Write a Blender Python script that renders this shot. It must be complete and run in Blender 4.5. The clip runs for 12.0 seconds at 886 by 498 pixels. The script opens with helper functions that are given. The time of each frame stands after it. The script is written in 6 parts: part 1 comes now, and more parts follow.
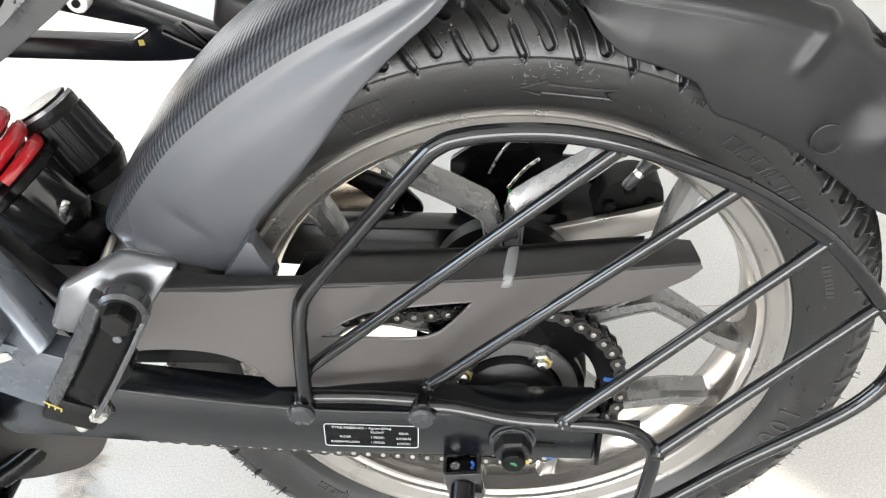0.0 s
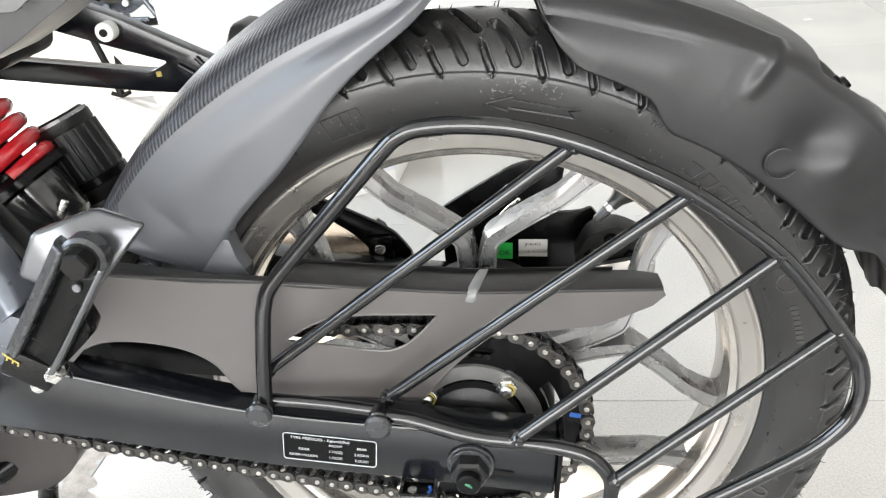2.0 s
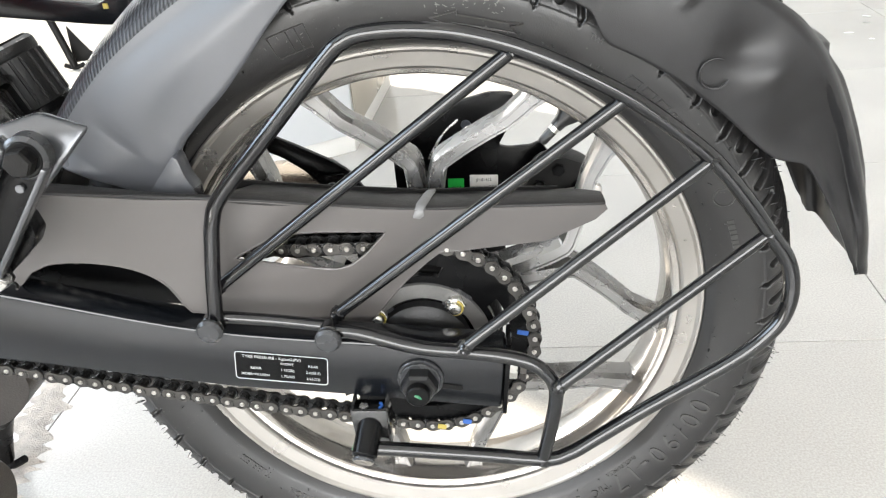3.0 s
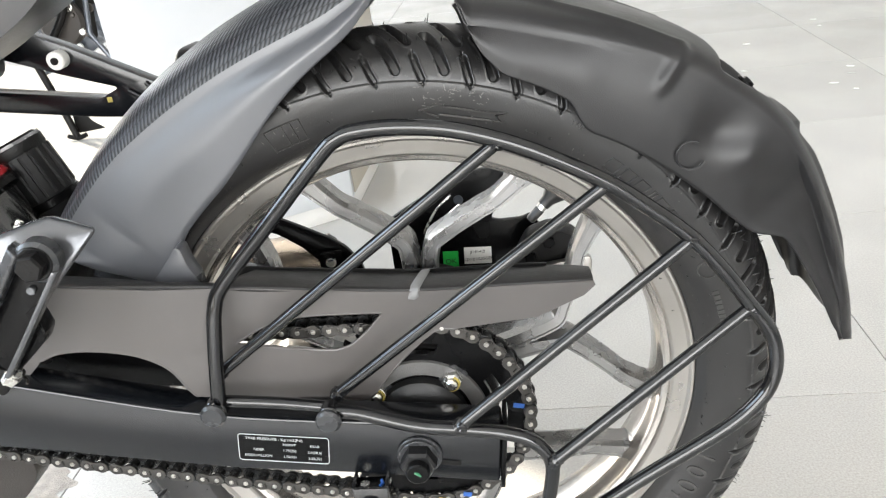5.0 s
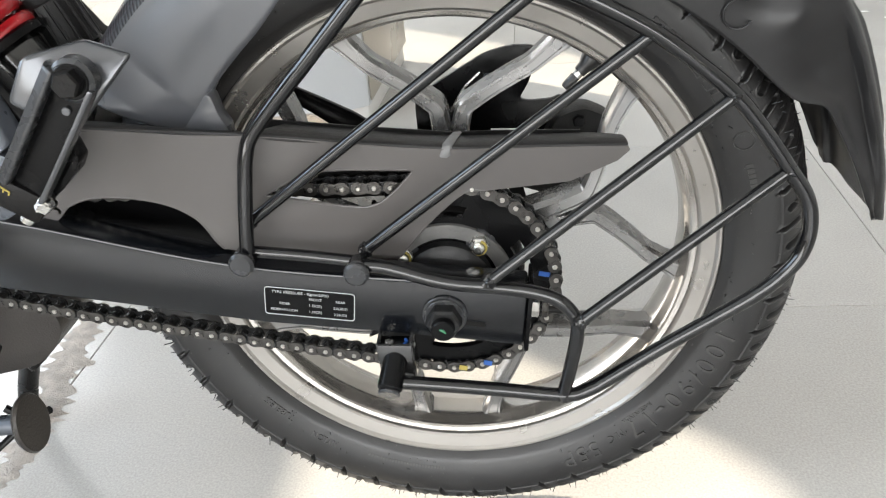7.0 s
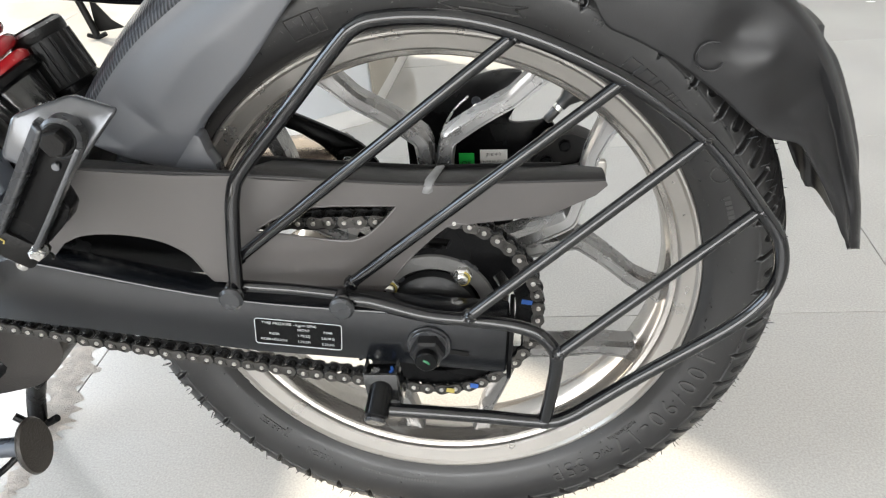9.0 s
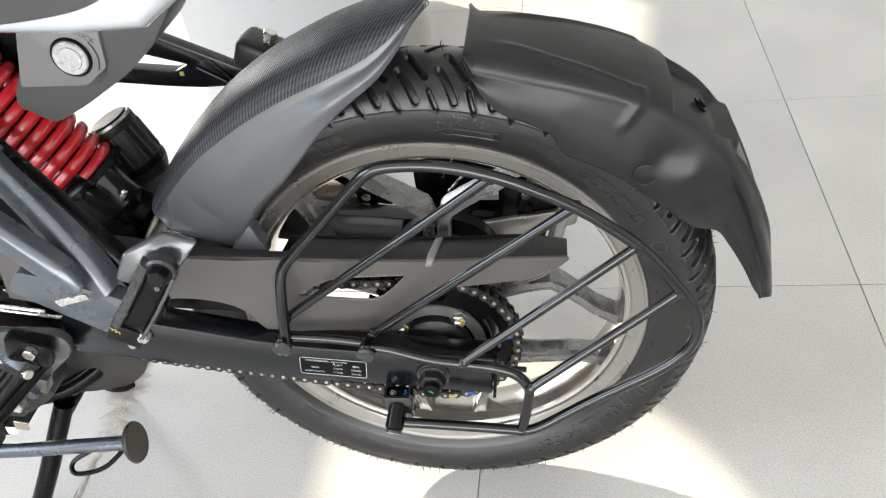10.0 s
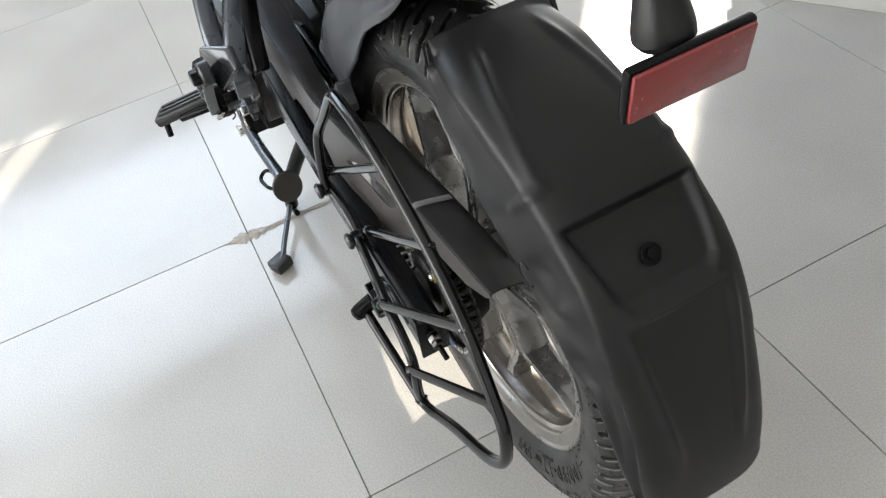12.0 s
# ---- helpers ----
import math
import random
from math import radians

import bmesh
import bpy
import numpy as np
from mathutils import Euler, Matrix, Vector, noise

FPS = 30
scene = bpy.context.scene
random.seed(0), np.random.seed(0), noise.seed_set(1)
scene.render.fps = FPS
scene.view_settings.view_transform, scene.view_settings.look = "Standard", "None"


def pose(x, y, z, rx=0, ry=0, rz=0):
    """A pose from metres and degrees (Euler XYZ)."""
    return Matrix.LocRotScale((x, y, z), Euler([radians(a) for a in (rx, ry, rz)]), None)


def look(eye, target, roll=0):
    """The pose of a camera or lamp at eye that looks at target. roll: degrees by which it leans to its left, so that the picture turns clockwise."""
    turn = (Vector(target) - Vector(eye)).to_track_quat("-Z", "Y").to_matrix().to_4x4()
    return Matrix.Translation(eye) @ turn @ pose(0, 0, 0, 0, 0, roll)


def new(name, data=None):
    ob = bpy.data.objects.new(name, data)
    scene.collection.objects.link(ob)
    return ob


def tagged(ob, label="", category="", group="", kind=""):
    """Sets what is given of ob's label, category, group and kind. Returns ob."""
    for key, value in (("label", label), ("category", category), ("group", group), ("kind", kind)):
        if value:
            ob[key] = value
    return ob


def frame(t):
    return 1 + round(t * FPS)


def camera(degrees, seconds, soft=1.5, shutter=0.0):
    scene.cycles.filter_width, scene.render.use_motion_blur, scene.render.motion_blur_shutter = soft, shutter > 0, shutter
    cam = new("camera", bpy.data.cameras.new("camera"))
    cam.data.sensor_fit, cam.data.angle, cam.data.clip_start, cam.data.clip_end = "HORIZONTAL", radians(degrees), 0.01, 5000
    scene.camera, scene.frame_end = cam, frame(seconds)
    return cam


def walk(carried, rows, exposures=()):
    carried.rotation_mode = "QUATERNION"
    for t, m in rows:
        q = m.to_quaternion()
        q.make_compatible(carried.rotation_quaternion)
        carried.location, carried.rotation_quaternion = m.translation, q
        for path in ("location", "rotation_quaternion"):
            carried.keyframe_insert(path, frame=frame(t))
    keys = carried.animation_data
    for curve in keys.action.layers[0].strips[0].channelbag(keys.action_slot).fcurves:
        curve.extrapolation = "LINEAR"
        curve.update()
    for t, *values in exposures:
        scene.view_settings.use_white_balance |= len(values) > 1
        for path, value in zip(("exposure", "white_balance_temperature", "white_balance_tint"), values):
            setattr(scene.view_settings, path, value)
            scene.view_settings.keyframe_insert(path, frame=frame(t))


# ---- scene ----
cam = camera(57.5, 12.0, soft=1.2)
PATH = [
    (0, (0.0214, -0.5211, 0.8308), (-0.0783, 0.2639, 0.2194), -9.38),
    (0.5, (0.0524, -0.5209, 0.7788), (-0.1164, 0.3179, 0.2611), -9.59),
    (1, (0.0560, -0.5441, 0.7685), (-0.1152, 0.3125, 0.2818), -7.26),
    (1.5, (0.0608, -0.5616, 0.7715), (-0.0841, 0.3187, 0.3198), -6.48),
    (2, (0.0677, -0.5827, 0.7591), (-0.0677, 0.2931, 0.2958), -6.42),
    (2.5, (0.0782, -0.6063, 0.7301), (-0.0221, 0.2696, 0.2582), -5.67),
    (2.7, (0.0801, -0.6126, 0.7186), (-0.0155, 0.2580, 0.2361), -5.67),
    (4.3, (0.0763, -0.6191, 0.7224), (-0.0091, 0.2521, 0.2389), -6.97),
    (4.5, (0.0836, -0.6195, 0.7335), (-0.0037, 0.2635, 0.2723), -7.30),
    (5, (0.0893, -0.6242, 0.7479), (-0.0021, 0.2751, 0.3202), -7.37),
    (5.5, (0.1030, -0.6126, 0.7431), (-0.0076, 0.2900, 0.3271), -7.83),
    (6, (0.0883, -0.6162, 0.7266), (-0.0097, 0.2786, 0.2911), -6.48),
    (6.5, (0.0819, -0.6296, 0.7053), (-0.0192, 0.2451, 0.2312), -5.96),
    (7, (0.0657, -0.6484, 0.6950), (-0.0371, 0.2139, 0.1991), -5.54),
    (7.2, (0.0615, -0.6540, 0.6918), (-0.0407, 0.2036, 0.1877), -5.44),
    (8.8, (0.0869, -0.6423, 0.7208), (-0.0416, 0.1975, 0.1932), -6.06),
    (9, (0.0924, -0.6412, 0.7375), (-0.0269, 0.2076, 0.2224), -6.44),
    (9.5, (0.1080, -0.6390, 0.8722), (-0.0132, 0.1983, 0.3391), -7.80),
    (10, (0.1427, -0.6896, 0.9791), (-0.0064, 0.0692, 0.3452), -9.20),
    (10.5, (0.2211, -0.6801, 0.9665), (0.0490, 0.0037, 0.2574), -8.97),
    (11, (0.3107, -0.5404, 0.9557), (-0.0579, 0.0331, 0.2240), -12.51),
    (11.5, (0.4182, -0.4015, 0.9547), (-0.1003, 0.0538, 0.2310), -14.62),
    (12, (0.5842, -0.2534, 1.0005), (-0.0807, -0.0320, 0.2872), -12.58),
]
walk(cam, [(t, look(eye, target, roll)) for t, eye, target, roll in PATH], exposures=[(0.0, 1.53), (1.0, 1.60), (2.5, 1.62), (4.5, 1.44), (5.5, 1.45), (6.0, 1.37), (7.0, 0.97), (9.0, 1.09), (9.5, 1.36), (10.0, 1.1), (10.5, 0.82), (11.0, 0.68), (11.5, 0.87), (12.0, 0.55)])

# ---------------------------------------------------------------- light
world = bpy.data.worlds.new("sky")
scene.world = world
world.use_nodes = True
wn = world.node_tree.nodes
sky = wn.new("ShaderNodeTexSky")
sky.sky_type = "NISHITA"
sky.sun_disc = False
sky.sun_elevation = radians(32.5)
sky.sun_rotation = radians(-52.8)
wn["Background"].inputs["Strength"].default_value = 0.12
world.node_tree.links.new(sky.outputs["Color"], wn["Background"].inputs["Color"])

sun = new("sun", bpy.data.lights.new("sun", "SUN"))
sun.data.energy, sun.data.angle, sun.data.color = 5.0, radians(0.53), (1.0, 0.89, 0.72)
sun.matrix_world = look((-1.25 * 4, 0.95 * 4, 4), (0, 0, 0))


def window_lamp(name, eye, target, w, h, watts, color):
    lamp = new(name, bpy.data.lights.new(name, "AREA"))
    lamp.data.shape, lamp.data.size, lamp.data.size_y = "RECTANGLE", w, h
    lamp.data.energy, lamp.data.color = watts, color
    lamp.matrix_world = look(eye, target)
    return lamp


window_lamp("daylight_front", (-3.44, 3.65, 1.55), (0, 3.65, 1.55), 1.8, 2.9, 52, (0.92, 0.96, 1.0))
window_lamp("daylight_left", (-3.44, -1.25, 2.35), (0, -1.25, 2.35), 3.0, 1.6, 70, (0.74, 0.87, 1.0))
window_lamp("daylight_shopfront", (-0.5, -4.44, 1.45), (-0.5, 0, 1.45), 5.2, 2.1, 168, (1.0, 0.985, 0.96))

# ---------------------------------------------------------------- materials
AX = 0.336          # height of the rear axle
WHEEL = Vector((0, 0, AX))


def material(name, color, rough=0.5, metal=0.0, vary=0.12, scale=40.0, fine=400.0, bump=0.02, coat=0.0, spread=0.08, grain=0.0, spec=0.5, specks=0.0):
    """A surface with grain and stains at two sizes; scale and fine are per metre."""
    m = bpy.data.materials.new(name)
    m.use_nodes = True
    n, l = m.node_tree.nodes, m.node_tree.links
    b = n["Principled BSDF"]
    b.inputs["Metallic"].default_value = metal
    b.inputs["Coat Weight"].default_value = coat
    b.inputs["Specular IOR Level"].default_value = spec
    b.inputs["Coat Roughness"].default_value = 0.12
    tc = n.new("ShaderNodeTexCoord")
    big, small = n.new("ShaderNodeTexNoise"), n.new("ShaderNodeTexNoise")
    big.inputs["Scale"].default_value, small.inputs["Scale"].default_value = scale, fine
    big.inputs["Detail"].default_value, small.inputs["Detail"].default_value = 5.0, 3.0
    for t in (big, small):
        l.new(tc.outputs["Object"], t.inputs["Vector"])
    mix = n.new("ShaderNodeMath")
    mix.operation = "MULTIPLY_ADD"
    mix.inputs[1].default_value = 0.35 + grain
    l.new(small.outputs["Fac"], mix.inputs[0])
    l.new(big.outputs["Fac"], mix.inputs[2])
    ramp = n.new("ShaderNodeMapRange")
    ramp.inputs["From Min"].default_value, ramp.inputs["From Max"].default_value = 0.35 + 0.5 * grain, 1.05 + 0.5 * grain
    ramp.inputs["To Min"].default_value, ramp.inputs["To Max"].default_value = 1 - vary, 1 + vary
    l.new(mix.outputs[0], ramp.inputs["Value"])
    col = n.new("ShaderNodeMix")
    col.data_type, col.blend_type = "RGBA", "MULTIPLY"
    col.inputs["Factor"].default_value = 1.0
    col.inputs[6].default_value = (*color, 1)
    l.new(ramp.outputs[0], col.inputs[7])
    out = col.outputs[2]
    if specks:                                       # scattered pale dust and scuffs
        dust, mask, pale = n.new("ShaderNodeTexNoise"), n.new("ShaderNodeMapRange"), n.new("ShaderNodeMix")
        dust.inputs["Scale"].default_value, dust.inputs["Detail"].default_value = 330, 7.0
        l.new(tc.outputs["Object"], dust.inputs["Vector"])
        mask.inputs["From Min"].default_value, mask.inputs["From Max"].default_value = 0.69, 0.76
        l.new(dust.outputs["Fac"], mask.inputs["Value"])
        pale.data_type = "RGBA"
        pale.inputs[7].default_value = (specks, specks * 0.96, specks * 0.9, 1)
        l.new(mask.outputs[0], pale.inputs["Factor"])
        l.new(out, pale.inputs[6])
        out = pale.outputs[2]
    l.new(out, b.inputs["Base Color"])
    rr = n.new("ShaderNodeMapRange")
    rr.inputs["From Min"].default_value, rr.inputs["From Max"].default_value = 0.35, 0.7
    rr.inputs["To Min"].default_value, rr.inputs["To Max"].default_value = max(0.02, rough - spread), min(1, rough + spread)
    l.new(big.outputs["Fac"], rr.inputs["Value"])
    l.new(rr.outputs[0], b.inputs["Roughness"])
    if bump:
        bp = n.new("ShaderNodeBump")
        bp.inputs["Strength"].default_value, bp.inputs["Distance"].default_value = 1.0, bump * 0.01
        l.new(small.outputs["Fac"], bp.inputs["Height"])
        l.new(bp.outputs["Normal"], b.inputs["Normal"])
    return m


def weave(name):
    """Carbon-look film: a twill of two greys laid along the hugger."""
    m = material(name, (0.05, 0.05, 0.055), 0.42, 0.0, 0.1, 30, 300, 0.0, spec=0.22)
    n, l = m.node_tree.nodes, m.node_tree.links
    b = n["Principled BSDF"]
    uv = n.new("ShaderNodeUVMap")
    uv.uv_map = "weave"
    sep = n.new("ShaderNodeSeparateXYZ")
    l.new(uv.outputs["UV"], sep.inputs["Vector"])

    def math_(op, a, c, third=None):
        x = n.new("ShaderNodeMath")
        x.operation = op
        for i, v in enumerate((a, c, third)):
            if v is None:
                continue
            if isinstance(v, (int, float)):
                x.inputs[i].default_value = v
            else:
                l.new(v, x.inputs[i])
        return x.outputs[0]

    u = math_("MULTIPLY", sep.outputs["X"], 1 / 0.0042)
    v = math_("MULTIPLY", sep.outputs["Y"], 1 / 0.0066)
    cell = math_("FRACT", v, 0)
    ph = math_("FRACT", math_("ADD", math_("MULTIPLY", cell, 1.25), u), 0)
    wave = math_("MULTIPLY_ADD", math_("SINE", math_("MULTIPLY", ph, 6.2832), 0), 0.5, 0.5)
    edge = math_("SINE", math_("MULTIPLY", cell, 3.1416), 0)
    band = math_("MULTIPLY", wave, math_("POWER", edge, 0.3))
    col = n.new("ShaderNodeMix")
    col.data_type = "RGBA"
    col.inputs[6].default_value, col.inputs[7].default_value = (0.008, 0.0085, 0.0095, 1), (0.050, 0.053, 0.060, 1)
    l.new(band, col.inputs["Factor"])
    l.new(col.outputs[2], b.inputs["Base Color"])
    bp = n.new("ShaderNodeBump")
    bp.inputs["Strength"].default_value, bp.inputs["Distance"].default_value = 0.6, 0.0004
    l.new(band, bp.inputs["Height"])
    l.new(bp.outputs["Normal"], b.inputs["Normal"])
    return m


def tile_material():
    """Polished off-white vitrified tile with fine grey salt-and-pepper grain, a little different from tile to tile."""
    m = material("tile", (0.435, 0.424, 0.403), 0.16, 0, 0.14, 3.0, 360, 0.0, spread=0.07, grain=1.3)
    n, l = m.node_tree.nodes, m.node_tree.links
    b = n["Principled BSDF"]
    info = n.new("ShaderNodeObjectInfo")
    mr = n.new("ShaderNodeMapRange")
    mr.inputs["To Min"].default_value, mr.inputs["To Max"].default_value = 0.95, 1.05
    l.new(info.outputs["Random"], mr.inputs["Value"])
    src = b.inputs["Base Color"].links[0].from_socket
    col = n.new("ShaderNodeMix")
    col.data_type, col.blend_type = "RGBA", "MULTIPLY"
    col.inputs["Factor"].default_value = 1.0
    l.new(src, col.inputs[6])
    l.new(mr.outputs[0], col.inputs[7])
    l.new(col.outputs[2], b.inputs["Base Color"])
    return m


M_PLASTIC = material("dark_grey_moulded_plastic", (0.0105, 0.0103, 0.0108), 0.36, 0, 0.14, 12, 1500, 0.012, spec=0.30)
M_HUGGER = material("satin_grey_plastic", (0.059, 0.061, 0.067), 0.33, 0, 0.08, 10, 1500, 0.006, spec=0.60)
M_PANEL = material("dark_grey_side_panel", (0.024, 0.024, 0.025), 0.34, 0, 0.10, 12, 1500, 0.010)
M_LOCK = material("pale_grey_plastic", (0.10, 0.10, 0.10), 0.45, 0, 0.08, 20, 1500, 0.010)
M_CAP = material("silver_lock_cap", (0.34, 0.34, 0.35), 0.30, 0.6, 0.08, 60, 900, 0.01)
M_COVER = material("matt_grey_brown_plastic", (0.068, 0.0625, 0.0600), 0.40, 0, 0.10, 14, 1500, 0.01, spec=0.45)
M_COVER_TOP = material("dark_textured_cover_top", (0.016, 0.015, 0.0145), 0.52, 0, 0.15, 30, 1500, 0.03, spec=0.3)
M_COVER_EDGE = material("worn_cover_ridge", (0.14, 0.14, 0.14), 0.5, 0, 0.15, 60, 1500, 0.02)
M_WEAVE = weave("carbon_twill_film")
M_RUBBER = material("tyre_rubber", (0.0115, 0.0111, 0.0110), 0.37, 0, 0.25, 25, 900, 0.012, spec=0.48, specks=0.09)
M_SCUFF = material("pale_rubber_scuff", (0.105, 0.10, 0.095), 0.7, 0, 0.3, 200, 900, 0.02)
M_LETTER = material("tyre_lettering_rubber", (0.027, 0.0255, 0.0245), 0.36, 0, 0.2, 60, 900, 0.02)
M_ALLOY = material("satin_rim_alloy", (0.30, 0.284, 0.264), 0.30, 0.8, 0.04, 30, 900, 0.0, spread=0.03)
# Barrel alloy is set lighter than the flange for the floor it mirrors.
M_BARREL = material("lacquered_silver_alloy", (0.45, 0.425, 0.395), 0.17, 0.9, 0.04, 30, 900, 0.0, spread=0.03)
M_SPOKE = material("cast_silver_spoke", (0.23, 0.226, 0.222), 0.28, 0.8, 0.06, 40, 900, 0.003)
M_PEG = material("dark_satin_casting", (0.035, 0.036, 0.038), 0.28, 0.3, 0.15, 60, 900, 0.01)
M_BRIGHT = material("zinc_plated_steel", (0.62, 0.61, 0.58), 0.28, 1.0, 0.15, 120, 900, 0.02)
M_GOLD = material("yellow_passivated_steel", (0.66, 0.50, 0.20), 0.30, 1.0, 0.2, 120, 900, 0.02)
M_CHAIN = material("oiled_chain_steel", (0.085, 0.081, 0.077), 0.34, 1.0, 0.35, 150, 900, 0.03)
M_PIN = material("worn_chain_pin", (0.50, 0.48, 0.45), 0.32, 1.0, 0.3, 200, 900, 0.02)
M_ROLLER = material("dark_oiled_roller", (0.03, 0.03, 0.03), 0.28, 0.6, 0.3, 150, 900, 0.02)
M_BLACK = material("black_paint", (0.003, 0.003, 0.0032), 0.24, 0, 0.15, 25, 700, 0.006, spec=0.13)
M_SWING = material("black_semi_gloss_paint", (0.0036, 0.0042, 0.0054), 0.22, 0, 0.10, 20, 900, 0.0, spread=0.03, spec=0.45)
M_TUBE = material("black_powder_coat", (0.0040, 0.0041, 0.0046), 0.14, 0, 0.10, 40, 900, 0.0, spread=0.03, spec=0.5)
M_GLOSS = material("gloss_black", (0.010, 0.010, 0.010), 0.12, 0, 0.1, 20, 600, 0.01, coat=0.6)
M_CAN = material("black_textured_casting", (0.006, 0.006, 0.006), 0.38, 0, 0.3, 60, 700, 0.06, spec=0.35)
M_SATIN = material("satin_black_casting", (0.007, 0.007, 0.0072), 0.42, 0, 0.2, 60, 700, 0.02, spec=0.4)
M_DARK = material("dull_dark_casting", (0.005, 0.0047, 0.0045), 0.45, 0.0, 0.3, 40, 500, 0.04, spec=0.15)
M_GREYMETAL = material("grey_painted_alloy", (0.082, 0.091, 0.107), 0.28, 0.55, 0.06, 20, 800, 0.002, coat=0.2)
M_HANGER = material("satin_grey_casting", (0.095, 0.098, 0.104), 0.24, 0.6, 0.10, 30, 900, 0.004, spread=0.04)
M_SILVERPAINT = material("silver_paint", (0.50, 0.52, 0.55), 0.25, 0.5, 0.06, 10, 900, 0.01, coat=0.5)
M_WHITEPAINT = material("white_stripe_film", (0.78, 0.78, 0.74), 0.3, 0, 0.04, 10, 600, 0.0)
M_RED = material("red_coated_spring_steel", (0.42, 0.012, 0.018), 0.22, 0, 0.18, 60, 700, 0.02, coat=0.6)
M_REFLECTOR = material("red_reflector_plastic", (0.21, 0.010, 0.012), 0.20, 0, 0.10, 200, 900, 0.03, coat=0.7)
M_ENGINE = material("brown_grey_crankcase", (0.034, 0.030, 0.027), 0.42, 0.3, 0.25, 25, 500, 0.05)
M_HUBGREY = material("cast_hub_grey", (0.10, 0.098, 0.095), 0.38, 0.4, 0.12, 60, 700, 0.04)
M_MUFFLER = material("brushed_exhaust_shield", (0.50, 0.42, 0.34), 0.22, 1.0, 0.15, 20, 700, 0.03)
M_PRINT = material("white_print", (0.36, 0.37, 0.37), 0.5, 0, 0.03, 50, 900, 0.0)
M_PAPER = material("paper_sticker", (0.78, 0.77, 0.74), 0.6, 0, 0.05, 80, 900, 0.01)
M_GREEN = material("green_sticker", (0.02, 0.55, 0.08), 0.45, 0, 0.06, 80, 900, 0.01)
M_INK = material("black_ink", (0.02, 0.02, 0.02), 0.6, 0, 0.05, 80, 900, 0.0)
M_BLUE = material("blue_paint_mark", (0.02, 0.09, 0.34), 0.5, 0, 0.2, 300, 900, 0.0)
M_YELLOW = material("yellow_paint_mark", (0.34, 0.27, 0.06), 0.5, 0, 0.2, 300, 900, 0.0)
M_GREENPAINT = material("green_paint_mark", (0.02, 0.14, 0.06), 0.4, 0, 0.2, 300, 900, 0.0)
M_TILE = tile_material()
M_GROUT = material("dark_grout", (0.20, 0.19, 0.175), 0.85, 0, 0.3, 30, 700, 0.05)
M_CEMENT = material("spilt_cement", (0.44, 0.40, 0.36), 0.9, 0, 0.35, 60, 500, 0.3)
M_CEIL = material("pale_ceiling_panel", (0.85, 0.84, 0.82), 0.7, 0, 0.05, 2, 150, 0.02)
M_WALL = material("white_wall_paint", (0.73, 0.72, 0.70), 0.6, 0, 0.04, 2, 150, 0.02)
M_BEIGE = material("beige_wall_paint", (0.30, 0.272, 0.245), 0.6, 0, 0.05, 2, 150, 0.02)
M_BOARD_SHADE = material("beige_laminate", (0.40, 0.365, 0.31), 0.35, 0, 0.06, 3, 300, 0.0)
M_BOARD = material("white_laminate", (0.60, 0.62, 0.645), 0.30, 0, 0.03, 3, 300, 0.0)
M_FLOORPAINT = material("white_floor_paint", (0.82, 0.82, 0.80), 0.5, 0, 0.06, 30, 500, 0.02)

# ---------------------------------------------------------------- mesh tools


def part(name, bm, mat, parent=None, label="", sharp=35):
    """Links a bmesh as one mesh object, under a thing or a part."""
    me = bpy.data.meshes.new(name)
    bm.to_mesh(me)
    bm.free()
    for p in me.polygons:
        p.use_smooth = True
    me.set_sharp_from_angle(angle=radians(sharp))
    for m in mat if isinstance(mat, (list, tuple)) else (mat,):
        me.materials.append(m)
    ob = new(name, me)
    if parent:
        ob.parent = parent
        ob.matrix_parent_inverse = parent.matrix_world.inverted()
    if label:
        tagged(ob, label)
    return ob


def again(ob, m, parent):
    """Another object on the same mesh, at the pose m."""
    o = new(ob.name.split(".")[0], ob.data)
    o.matrix_world = m
    o.parent = parent
    return o


def thing(name, label, category, at=(0, 0, 0), kind="", group=""):
    e = new(name)
    e.location = at
    bpy.context.view_layer.update()
    return tagged(e, label, category, group, kind)


def smooth_line(points, n=8, closed=False):
    """Catmull-Rom through the points."""
    p = [Vector(q) for q in points]
    out, k = [], len(p)
    for i in range(k if closed else k - 1):
        a, b, c, d = (p[(i + j) % k] if closed else p[min(max(i + j, 0), k - 1)] for j in (-1, 0, 1, 2))
        for s in range(n):
            t = s / n
            out.append(0.5 * (2 * b + (c - a) * t + (2 * a - 5 * b + 4 * c - d) * t * t + (3 * b - a - 3 * c + d) * t ** 3))
    if not closed:
        out.append(p[-1])
    return out


def tube(points, r, seg=14, bm=None, closed=False, caps=True):
    """A round bar along points; r may be a list."""
    bm = bm or bmesh.new()
    pts = [Vector(q) for q in points]
    k = len(pts)
    rings, up = [], None
    for i, p in enumerate(pts):
        a = pts[i - 1] if i or closed else p
        b = pts[(i + 1) % k] if i < k - 1 or closed else p
        d = (b - a).normalized()
        if up is None:
            up = d.orthogonal().normalized()
        up = (up - d * up.dot(d)).normalized()
        side = d.cross(up)
        rr = r[i] if isinstance(r, (list, tuple)) else r
        rings.append([bm.verts.new(p + rr * (math.cos(t) * up + math.sin(t) * side)) for t in (2 * math.pi * j / seg for j in range(seg))])
    for i in range(k if closed else k - 1):
        a, b = rings[i], rings[(i + 1) % k]
        for j in range(seg):
            bm.faces.new((a[j], a[(j + 1) % seg], b[(j + 1) % seg], b[j]))
    if caps and not closed:
        bm.faces.new(rings[0][::-1])
        bm.faces.new(rings[-1])
    return bm


